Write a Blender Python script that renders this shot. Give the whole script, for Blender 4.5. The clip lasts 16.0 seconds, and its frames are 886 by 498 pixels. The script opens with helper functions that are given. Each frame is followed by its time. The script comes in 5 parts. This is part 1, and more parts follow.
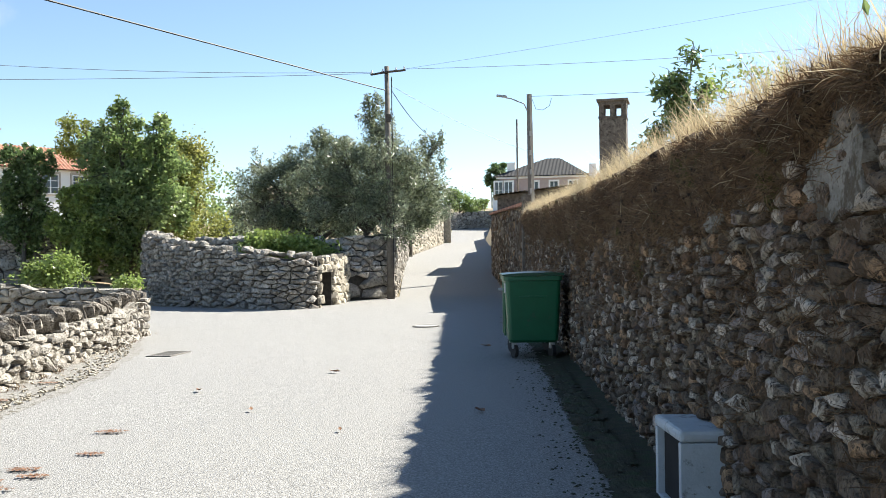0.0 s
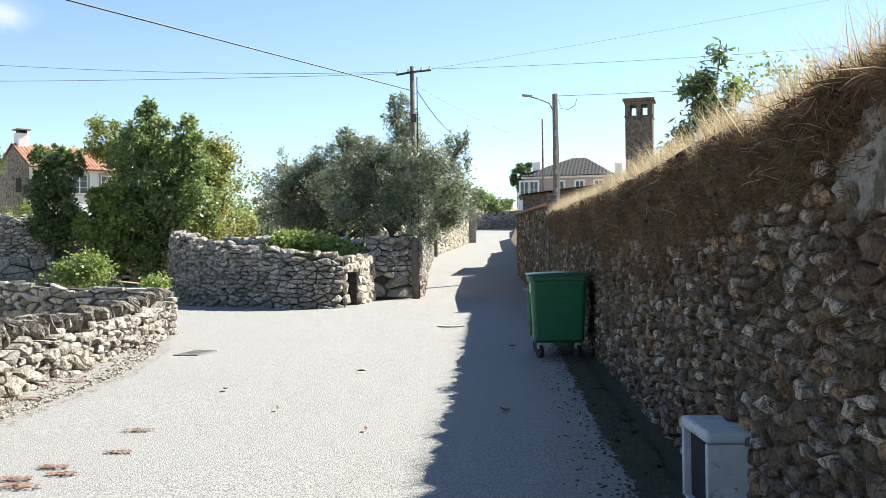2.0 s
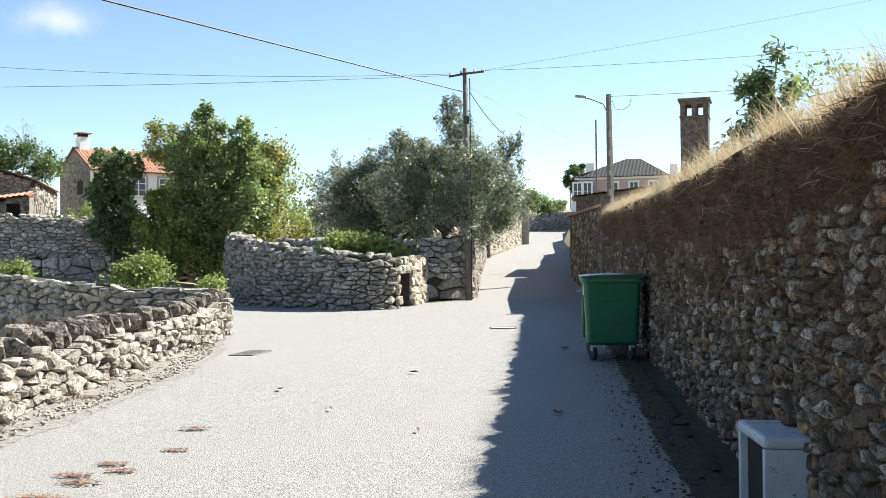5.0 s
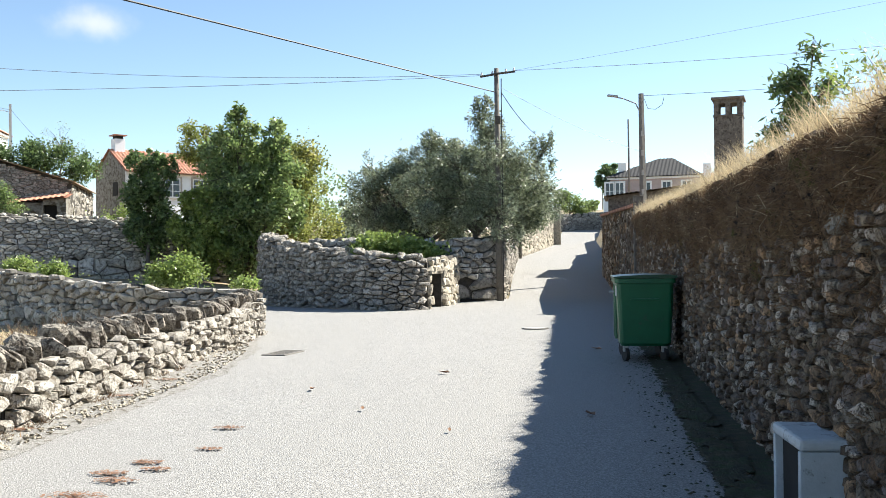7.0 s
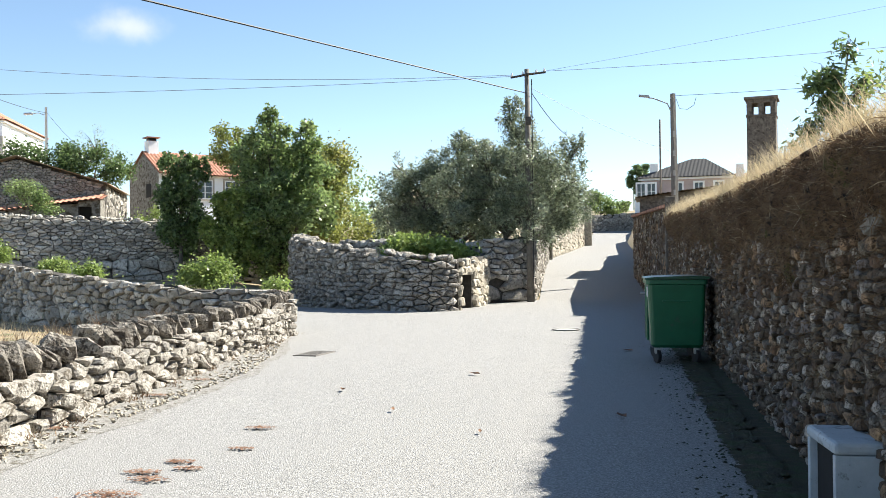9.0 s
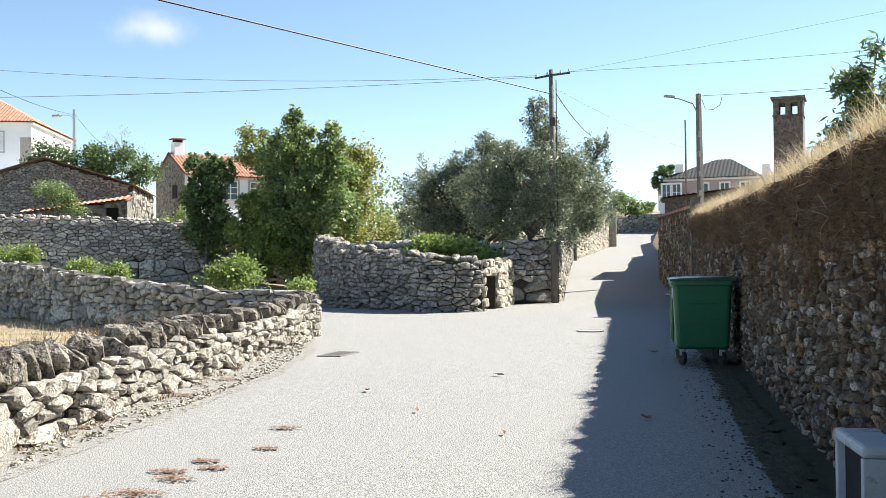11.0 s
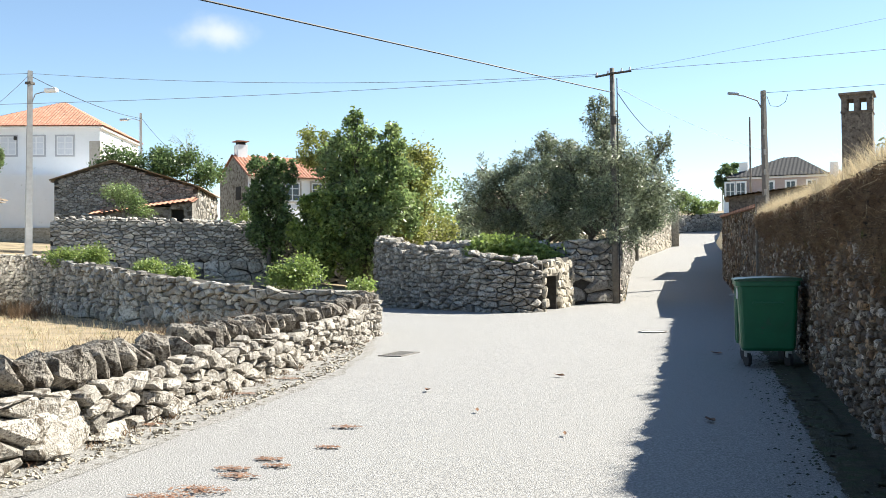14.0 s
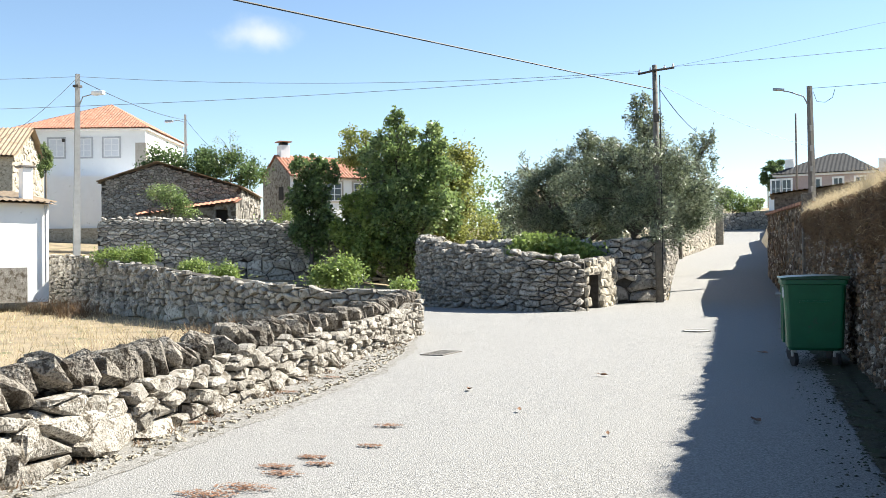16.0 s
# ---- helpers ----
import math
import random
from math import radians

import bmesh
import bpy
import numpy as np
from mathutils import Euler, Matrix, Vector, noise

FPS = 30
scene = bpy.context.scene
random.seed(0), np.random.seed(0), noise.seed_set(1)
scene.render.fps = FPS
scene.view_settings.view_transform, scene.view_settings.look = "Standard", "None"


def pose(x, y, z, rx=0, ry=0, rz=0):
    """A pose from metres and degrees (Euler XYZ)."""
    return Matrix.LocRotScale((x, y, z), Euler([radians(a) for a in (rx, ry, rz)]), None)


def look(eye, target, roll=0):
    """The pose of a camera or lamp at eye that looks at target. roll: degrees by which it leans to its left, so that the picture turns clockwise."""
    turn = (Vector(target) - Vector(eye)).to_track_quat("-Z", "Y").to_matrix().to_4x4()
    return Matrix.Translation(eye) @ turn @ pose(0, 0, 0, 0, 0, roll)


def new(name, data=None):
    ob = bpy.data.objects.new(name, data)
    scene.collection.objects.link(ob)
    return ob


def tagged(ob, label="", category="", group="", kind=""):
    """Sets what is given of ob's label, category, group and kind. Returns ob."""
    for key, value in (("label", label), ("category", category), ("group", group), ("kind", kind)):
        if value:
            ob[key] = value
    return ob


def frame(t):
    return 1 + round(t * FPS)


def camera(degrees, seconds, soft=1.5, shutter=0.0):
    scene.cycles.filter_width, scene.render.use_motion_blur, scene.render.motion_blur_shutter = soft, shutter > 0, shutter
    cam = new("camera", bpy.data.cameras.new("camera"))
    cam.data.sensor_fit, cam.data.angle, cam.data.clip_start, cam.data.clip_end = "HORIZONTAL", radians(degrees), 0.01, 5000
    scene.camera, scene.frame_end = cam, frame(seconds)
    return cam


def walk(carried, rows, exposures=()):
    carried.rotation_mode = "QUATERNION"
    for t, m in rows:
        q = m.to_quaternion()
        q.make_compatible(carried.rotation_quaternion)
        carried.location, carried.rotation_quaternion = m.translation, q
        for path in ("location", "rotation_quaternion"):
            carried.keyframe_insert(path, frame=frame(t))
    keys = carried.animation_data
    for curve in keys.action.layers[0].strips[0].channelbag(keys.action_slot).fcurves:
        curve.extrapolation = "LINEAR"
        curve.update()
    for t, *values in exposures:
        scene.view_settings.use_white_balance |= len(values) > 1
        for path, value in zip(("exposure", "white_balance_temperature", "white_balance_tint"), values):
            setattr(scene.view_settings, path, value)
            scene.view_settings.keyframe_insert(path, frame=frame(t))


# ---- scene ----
# the camera stands on a tripod and pans slowly to the left
EYE = 1.5
cam = camera(48.83, 16.0, 0.85)
ROWS = [
    (0, -0.00, 0.55, 0.66),
    (0.5, 0.21, 0.54, 0.64),
    (1, 0.52, 0.54, 0.62),
    (1.5, 0.95, 0.55, 0.61),
    (2, 1.48, 0.56, 0.60),
    (2.5, 2.03, 0.59, 0.59),
    (3, 2.56, 0.60, 0.58),
    (3.5, 3.12, 0.63, 0.58),
    (4, 3.64, 0.65, 0.55),
    (6.5, 5.93, 0.71, 0.55),
    (7, 6.42, 0.72, 0.55),
    (7.5, 6.90, 0.75, 0.53),
    (8, 7.39, 0.78, 0.53),
    (8.5, 7.84, 0.79, 0.53),
    (9, 8.20, 0.80, 0.53),
    (11.5, 10.10, 0.88, 0.46),
    (12, 10.67, 0.89, 0.47),
    (12.5, 11.25, 0.89, 0.49),
    (13, 11.86, 0.89, 0.51),
    (13.5, 12.48, 0.90, 0.50),
    (14, 13.13, 0.91, 0.53),
    (14.5, 13.82, 0.91, 0.54),
    (15, 14.53, 0.91, 0.62),
    (15.5, 15.23, 0.92, 0.63),
    (16, 15.57, 0.88, 0.67),
]
walk(cam, [(t, pose(0, 0, EYE, 0, 0, yaw) @ pose(0, 0, 0, pitch) @ pose(0, 0, 0, 0, roll) @ pose(0, 0, 0, 90)) for t, yaw, pitch, roll in ROWS],
     [(0, 1.44, 6600, 6), (16, 1.44, 6600, 6)])

# ---- world and sun ----
SUN_AZ, SUN_EL = 53.0, 43.5  # degrees to the right of straight ahead, and above the horizon
world = bpy.data.worlds.new("sky")
scene.world = world
world.use_nodes = True
wn, wl = world.node_tree.nodes, world.node_tree.links
sky = wn.new("ShaderNodeTexSky")
sky.sky_type, sky.sun_disc = "NISHITA", False
sky.sun_elevation, sky.sun_rotation = radians(SUN_EL), radians(SUN_AZ)
sky.air_density, sky.dust_density, sky.ozone_density, sky.altitude = 1.0, 0.2, 1.35, 1400
# one faint fair-weather cloud, high over the houses
CLOUD = Vector((-0.425, 0.868, 0.226)).normalized()
tc = wn.new("ShaderNodeTexCoord")
dist_node = wn.new("ShaderNodeVectorMath")
dist_node.operation = "SUBTRACT"
dist_node.inputs[1].default_value = CLOUD
wl.new(tc.outputs["Generated"], dist_node.inputs[0])
squash = wn.new("ShaderNodeVectorMath")
squash.operation = "MULTIPLY"
squash.inputs[1].default_value = (1.0, 1.0, 2.2)
wl.new(dist_node.outputs[0], squash.inputs[0])
ln = wn.new("ShaderNodeVectorMath")
ln.operation = "LENGTH"
wl.new(squash.outputs[0], ln.inputs[0])
cn = wn.new("ShaderNodeTexNoise")
cn.inputs["Scale"].default_value, cn.inputs["Detail"].default_value = 30, 5
wl.new(tc.outputs["Generated"], cn.inputs["Vector"])
off = wn.new("ShaderNodeMath")
off.operation = "MULTIPLY_ADD"
off.inputs[1].default_value, off.inputs[2].default_value = 0.06, -0.03
wl.new(cn.outputs["Fac"], off.inputs[0])
edge = wn.new("ShaderNodeMath")
edge.operation = "ADD"
wl.new(ln.outputs["Value"], edge.inputs[0])
wl.new(off.outputs[0], edge.inputs[1])
fade = wn.new("ShaderNodeMapRange")
fade.interpolation_type = "SMOOTHSTEP"
fade.inputs["From Min"].default_value, fade.inputs["From Max"].default_value = 0.05, 0.0
fade.inputs["To Max"].default_value = 0.65
wl.new(edge.outputs[0], fade.inputs["Value"])
white_up = wn.new("ShaderNodeMix")
white_up.data_type = "RGBA"
white_up.inputs["B"].default_value = (5.5, 5.5, 5.5, 1)
wl.new(fade.outputs[0], white_up.inputs["Factor"])
wl.new(sky.outputs[0], white_up.inputs["A"])
wl.new(white_up.outputs["Result"], wn["Background"].inputs[0])
wn["Background"].inputs[1].default_value = 0.077
sun_light = new("sun", bpy.data.lights.new("sun", "SUN"))
sun_light.data.energy, sun_light.data.angle, sun_light.data.color = 5.0, radians(0.53), (1.0, 0.95, 0.88)
sd = Vector((math.sin(radians(SUN_AZ)) * math.cos(radians(SUN_EL)), math.cos(radians(SUN_AZ)) * math.cos(radians(SUN_EL)), math.sin(radians(SUN_EL))))
sun_light.matrix_world = look(sd * 50, (0, 0, 0))


# ---- materials ----
def material(name, stops, scale=6.0, rough=0.9, bump=0.3, bump_scale=60.0, vary=0.25, spots=None, spot_scale=30.0, spot_at=0.6, metal=0.0, dist=0.02, picks=(), translucent=0.0, specks=None):
    """A weathered surface: colours mixed by coarse and fine noise, a spread from piece to piece, blotches and a fine relief."""
    m = bpy.data.materials.new(name)
    m.use_nodes = True
    n, l = m.node_tree.nodes, m.node_tree.links
    b = n["Principled BSDF"]
    b.inputs["Roughness"].default_value, b.inputs["Metallic"].default_value = rough, metal
    geo, info = n.new("ShaderNodeNewGeometry"), n.new("ShaderNodeObjectInfo")
    n1 = n.new("ShaderNodeTexNoise")
    n1.inputs["Scale"].default_value, n1.inputs["Detail"].default_value, n1.inputs["Roughness"].default_value = scale, 6, 0.65
    l.new(geo.outputs["Position"], n1.inputs["Vector"])
    ramp = n.new("ShaderNodeValToRGB")
    while len(ramp.color_ramp.elements) < len(stops):
        ramp.color_ramp.elements.new(0.5)
    for i, c in enumerate(stops):
        e = ramp.color_ramp.elements[i]
        e.position = 0.3 + 0.4 * i / max(1, len(stops) - 1)
        e.color = (*c, 1)
    l.new(n1.outputs["Fac"], ramp.inputs[0])
    add = n.new("ShaderNodeMath")
    add.operation = "ADD"
    l.new(info.outputs["Random"], add.inputs[0])
    l.new(geo.outputs["Random Per Island"], add.inputs[1])
    fr = n.new("ShaderNodeMath")
    fr.operation = "FRACT"
    l.new(add.outputs[0], fr.inputs[0])
    mr = n.new("ShaderNodeMapRange")
    mr.inputs["To Min"].default_value, mr.inputs["To Max"].default_value = 1 - vary, 1 + vary
    l.new(fr.outputs[0], mr.inputs["Value"])
    mul = n.new("ShaderNodeVectorMath")
    mul.operation = "SCALE"
    l.new(ramp.outputs[0], mul.inputs[0])
    l.new(mr.outputs[0], mul.inputs["Scale"])
    out = mul.outputs[0]
    if picks:
        pr = n.new("ShaderNodeValToRGB")
        pr.color_ramp.interpolation = "CONSTANT"
        while len(pr.color_ramp.elements) < len(picks):
            pr.color_ramp.elements.new(0.5)
        for i, c in enumerate(picks):
            pr.color_ramp.elements[i].position = i / len(picks)
            pr.color_ramp.elements[i].color = (*c, 1)
        l.new(fr.outputs[0], pr.inputs[0])
        pm = n.new("ShaderNodeVectorMath")
        pm.operation = "MULTIPLY"
        l.new(out, pm.inputs[0])
        l.new(pr.outputs[0], pm.inputs[1])
        out = pm.outputs[0]
    if spots:
        n2 = n.new("ShaderNodeTexNoise")
        n2.inputs["Scale"].default_value, n2.inputs["Detail"].default_value, n2.inputs["Roughness"].default_value = spot_scale, 5, 0.7
        l.new(geo.outputs["Position"], n2.inputs["Vector"])
        r2 = n.new("ShaderNodeMapRange")
        r2.inputs["From Min"].default_value, r2.inputs["From Max"].default_value = spot_at - 0.04, spot_at + 0.04
        l.new(n2.outputs["Fac"], r2.inputs["Value"])
        mx = n.new("ShaderNodeMix")
        mx.data_type = "RGBA"
        l.new(r2.outputs[0], mx.inputs["Factor"])
        l.new(out, mx.inputs["A"])
        mx.inputs["B"].default_value = (*spots, 1)
        out = mx.outputs["Result"]
    if specks:
        n4 = n.new("ShaderNodeTexNoise")
        n4.inputs["Scale"].default_value, n4.inputs["Detail"].default_value, n4.inputs["Roughness"].default_value = specks[1], 4, 0.75
        l.new(geo.outputs["Position"], n4.inputs["Vector"])
        r4 = n.new("ShaderNodeMapRange")
        r4.inputs["From Min"].default_value, r4.inputs["From Max"].default_value = specks[2] - 0.05, specks[2] + 0.05
        l.new(n4.outputs["Fac"], r4.inputs["Value"])
        m4 = n.new("ShaderNodeMix")
        m4.data_type = "RGBA"
        l.new(r4.outputs[0], m4.inputs["Factor"])
        l.new(out, m4.inputs["A"])
        m4.inputs["B"].default_value = (*specks[0], 1)
        out = m4.outputs["Result"]
    l.new(out, b.inputs["Base Color"])
    if bump:
        n3 = n.new("ShaderNodeTexNoise")
        n3.inputs["Scale"].default_value, n3.inputs["Detail"].default_value = bump_scale, 5
        l.new(geo.outputs["Position"], n3.inputs["Vector"])
        bp = n.new("ShaderNodeBump")
        bp.inputs["Strength"].default_value, bp.inputs["Distance"].default_value = bump, dist
        l.new(n3.outputs["Fac"], bp.inputs["Height"])
        l.new(bp.outputs[0], b.inputs["Normal"])
    if translucent:
        tr = n.new("ShaderNodeBsdfTranslucent")
        l.new(out, tr.inputs["Color"])
        ms = n.new("ShaderNodeMixShader")
        ms.inputs[0].default_value = translucent
        l.new(b.outputs[0], ms.inputs[1])
        l.new(tr.outputs[0], ms.inputs[2])
        l.new(ms.outputs[0], n["Material Output"].inputs["Surface"])
    return m


M = {
    "asphalt": material("asphalt", [(0.10, 0.097, 0.094), (0.265, 0.257, 0.244), (0.45, 0.436, 0.412)], 60, 0.85, 1.0, 80, 0.03, (0.17, 0.165, 0.16), 1.7, 0.72, dist=0.014, specks=((0.055, 0.054, 0.053), 130, 0.63)),
    "earth": material("dry_earth", [(0.14, 0.11, 0.07), (0.28, 0.22, 0.14), (0.36, 0.29, 0.18)], 0.8, 1.0, 0.6, 25, 0.05, (0.10, 0.11, 0.04), 1.3, 0.6),
    "gravel": material("gravel", [(0.15, 0.142, 0.128), (0.27, 0.258, 0.238), (0.40, 0.385, 0.36)], 40, 1.0, 1.0, 70, 0.1, (0.12, 0.105, 0.08), 9, 0.58, specks=((0.06, 0.055, 0.045), 70, 0.6)),
    "granite": material("granite", [(0.22, 0.2, 0.168), (0.37, 0.34, 0.295), (0.50, 0.465, 0.41)], 6, 0.95, 1.0, 40, 0.3, (0.12, 0.098, 0.072), 10, 0.56, dist=0.035, specks=((0.065, 0.055, 0.043), 42, 0.585)),
    "granite_lichen": material("lichened_granite", [(0.15, 0.128, 0.10), (0.31, 0.278, 0.232), (0.46, 0.425, 0.365)], 7, 0.95, 1.0, 35, 0.4, (0.07, 0.056, 0.042), 7, 0.525, dist=0.045, specks=((0.05, 0.04, 0.03), 36, 0.58)),
    "granite_grey": material("grey_granite", [(0.25, 0.228, 0.195), (0.40, 0.37, 0.32), (0.54, 0.50, 0.44)], 7, 0.95, 1.0, 35, 0.4, (0.12, 0.10, 0.078), 9, 0.585, specks=((0.07, 0.06, 0.048), 40, 0.62)),
    "granite_warm": material("warm_granite", [(0.27, 0.235, 0.18), (0.40, 0.355, 0.28), (0.50, 0.455, 0.37)], 5, 0.95, 0.9, 30, 0.22, (0.15, 0.13, 0.095), 9, 0.58, specks=((0.09, 0.08, 0.065), 40, 0.62)),
    "rubble": material("rubble", [(0.45, 0.42, 0.38), (1.05, 0.98, 0.9), (1.7, 1.6, 1.47)], 16, 0.95, 1.0, 50, 0.25, (0.085, 0.053, 0.03), 8, 0.525, dist=0.035, picks=((0.20, 0.16, 0.125), (0.32, 0.28, 0.24), (0.18, 0.112, 0.068), (0.27, 0.235, 0.225), (0.12, 0.088, 0.06), (0.40, 0.36, 0.31), (0.23, 0.195, 0.15), (0.33, 0.22, 0.135), (0.14, 0.108, 0.08), (0.44, 0.40, 0.36)), specks=((0.04, 0.027, 0.016), 40, 0.585)),
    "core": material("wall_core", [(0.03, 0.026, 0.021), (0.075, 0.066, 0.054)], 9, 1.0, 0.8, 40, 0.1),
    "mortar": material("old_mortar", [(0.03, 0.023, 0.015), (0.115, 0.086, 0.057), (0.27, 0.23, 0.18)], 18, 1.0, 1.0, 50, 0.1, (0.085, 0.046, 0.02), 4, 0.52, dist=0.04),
    "render_grey": material("lime_render", [(0.13, 0.118, 0.10), (0.23, 0.212, 0.185), (0.33, 0.31, 0.275)], 6, 0.95, 0.9, 30, 0.08, (0.085, 0.068, 0.046), 5, 0.545, specks=((0.09, 0.075, 0.058), 26, 0.6)),
    "white": material("whitewash", [(0.82, 0.82, 0.815), (0.87, 0.87, 0.865)], 1.2, 0.85, 0.15, 30, 0.02, (0.66, 0.65, 0.62), 3, 0.68),
    "pink": material("plaster_pink", [(0.42, 0.33, 0.31), (0.5, 0.4, 0.38)], 2, 0.9, 0.1, 20, 0.03),
    "tile": material("roof_tile", [(0.27, 0.115, 0.068), (0.38, 0.175, 0.11), (0.46, 0.25, 0.17)], 2.5, 0.9, 0.3, 30, 0.3, (0.19, 0.105, 0.07), 3, 0.6),
    "old_tile": material("old_roof_tile", [(0.28, 0.19, 0.12), (0.40, 0.30, 0.20), (0.48, 0.38, 0.27)], 3, 0.9, 0.2, 30, 0.25),
    "dark_tile": material("slate_tile", [(0.025, 0.025, 0.028), (0.05, 0.05, 0.053)], 3, 0.95, 0.2, 30, 0.2),
    "stonework": material("dressed_granite", [(0.38, 0.34, 0.29), (0.48, 0.44, 0.38)], 6, 0.9, 0.2, 40, 0.1),
    "chimney": material("chimney_brick", [(0.075, 0.065, 0.055), (0.135, 0.115, 0.098), (0.21, 0.185, 0.16)], 6, 0.95, 0.8, 18, 0.1, (0.055, 0.045, 0.038), 7, 0.57, specks=((0.26, 0.24, 0.21), 14, 0.66)),
    "concrete": material("concrete", [(0.34, 0.33, 0.31), (0.44, 0.43, 0.41)], 5, 0.9, 0.25, 50, 0.05),
    "concrete_dark": material("weathered_concrete", [(0.13, 0.12, 0.11), (0.22, 0.205, 0.185)], 5, 0.9, 0.25, 50, 0.05),
    "wood": material("grey_wood", [(0.09, 0.08, 0.068), (0.19, 0.17, 0.145)], 8, 0.85, 0.4, 40, 0.1),
    "bark": material("bark", [(0.06, 0.05, 0.04), (0.14, 0.12, 0.10)], 12, 0.95, 0.8, 30, 0.1),
    "green": material("green_plastic", [(0.004, 0.085, 0.038), (0.007, 0.115, 0.052)], 3, 0.38, 0.06, 60, 0.02, (0.03, 0.08, 0.05), 5, 0.66),
    "lid": material("lid_plastic", [(0.008, 0.05, 0.025), (0.012, 0.065, 0.035)], 3, 0.3, 0.05, 60, 0.02),
    "rubber": material("rubber", [(0.012, 0.012, 0.012), (0.03, 0.03, 0.03)], 20, 0.8, 0.1, 60, 0.05),
    "steel": material("galvanised_steel", [(0.28, 0.29, 0.3), (0.4, 0.41, 0.42)], 8, 0.45, 0.1, 60, 0.05, metal=0.8),
    "iron": material("cast_iron", [(0.05, 0.045, 0.04), (0.11, 0.095, 0.08)], 14, 0.7, 0.3, 60, 0.1, metal=0.4),
    "cable": material("black_cable", [(0.015, 0.015, 0.015), (0.03, 0.03, 0.03)], 8, 0.6, 0, 60, 0.05),
    "wire": material("aluminium_wire", [(0.16, 0.17, 0.18), (0.24, 0.25, 0.26)], 8, 0.5, 0, 60, 0.05),
    "box": material("painted_box", [(0.40, 0.43, 0.45), (0.52, 0.55, 0.57)], 6, 0.75, 0.3, 40, 0.02, (0.24, 0.25, 0.25), 7, 0.62, specks=((0.16, 0.15, 0.13), 22, 0.68)),
    "dark": material("dark_opening", [(0.012, 0.011, 0.01), (0.022, 0.02, 0.018)], 5, 0.95, 0, 40, 0.02),
    "frame": material("window_frame", [(0.40, 0.40, 0.41), (0.5, 0.5, 0.51)], 6, 0.6, 0.05, 40, 0.02),
    "frame_white": material("white_frame", [(0.75, 0.75, 0.75), (0.8, 0.8, 0.8)], 6, 0.5, 0.05, 40, 0.02),
    "straw": material("dry_straw", [(0.42, 0.32, 0.18), (0.56, 0.45, 0.28), (0.66, 0.56, 0.38)], 1.5, 0.7, 0, 40, 0.3, translucent=0.35),
    "dead": material("dead_stalks", [(0.075, 0.043, 0.023), (0.16, 0.098, 0.054), (0.28, 0.19, 0.11)], 2.2, 0.9, 0, 40, 0.45, translucent=0.2),
    "leaf": material("broad_leaf", [(0.14, 0.205, 0.065), (0.215, 0.285, 0.105), (0.31, 0.37, 0.17)], 0.7, 0.34, 0, 40, 0.55, translucent=0.52),
    "leaf_dark": material("dark_leaf", [(0.09, 0.14, 0.05), (0.145, 0.205, 0.08)], 0.7, 0.34, 0, 40, 0.55, translucent=0.48),
    "leaf_yellow": material("yellowing_leaf", [(0.17, 0.205, 0.05), (0.25, 0.27, 0.075), (0.31, 0.30, 0.10)], 0.6, 0.5, 0, 40, 0.45, translucent=0.5),
    "leaf_bright": material("bright_leaf", [(0.19, 0.26, 0.06), (0.29, 0.36, 0.11)], 1.2, 0.45, 0, 40, 0.35, translucent=0.45),
    "olive": material("olive_leaf", [(0.12, 0.145, 0.08), (0.20, 0.23, 0.145), (0.38, 0.40, 0.30)], 0.8, 0.34, 0, 40, 0.65, translucent=0.42),
    "litter": material("dead_leaves", [(0.11, 0.05, 0.026), (0.20, 0.10, 0.055), (0.30, 0.18, 0.11)], 9, 0.9, 0.3, 40, 0.4),
    "thatch": material("dead_thatch", [(0.045, 0.027, 0.014), (0.15, 0.092, 0.05), (0.31, 0.215, 0.125)], 13, 1.0, 1.0, 55, 0.1, (0.095, 0.085, 0.022), 2.4, 0.6, dist=0.05, specks=((0.02, 0.012, 0.007), 24, 0.565)),
    "shutter": material("painted_shutter", [(0.62, 0.63, 0.66), (0.7, 0.71, 0.73)], 6, 0.6, 0.05, 40, 0.02),
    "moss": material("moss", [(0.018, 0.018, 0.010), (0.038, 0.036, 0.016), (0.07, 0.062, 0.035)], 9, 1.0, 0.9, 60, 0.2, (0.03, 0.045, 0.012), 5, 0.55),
}


def glass_material():
    m = bpy.data.materials.new("window_glass")
    m.use_nodes = True
    b = m.node_tree.nodes["Principled BSDF"]
    b.inputs["Base Color"].default_value = (0.05, 0.06, 0.07, 1)
    b.inputs["Roughness"].default_value = 0.06
    return m


M["glass"] = glass_material()


# ---- building helpers ----
def mesh_object(name, verts, faces, mat, parent=None, label="", smooth=False):
    me = bpy.data.meshes.new(name)
    me.from_pydata([tuple(v) for v in verts], [], [tuple(f) for f in faces])
    me.materials.append(M[mat])
    if smooth:
        me.polygons.foreach_set("use_smooth", [True] * len(me.polygons))
    me.update()
    ob = new(name, me)
    if parent:
        ob.parent = parent
    if label:
        ob["label"] = label
    return ob


def part(name, bm, mat, parent=None, label="", smooth=False):
    me = bpy.data.meshes.new(name)
    bmesh.ops.recalc_face_normals(bm, faces=bm.faces)
    bm.to_mesh(me)
    bm.free()
    me.materials.append(M[mat])
    if smooth:
        me.polygons.foreach_set("use_smooth", [True] * len(me.polygons))
    ob = new(name, me)
    if parent:
        ob.parent = parent
    if label:
        ob["label"] = label
    return ob


def thing(name, m, label, category, group="", kind=""):
    ob = new(name)
    ob.matrix_world = m
    return tagged(ob, label, category, group, kind)


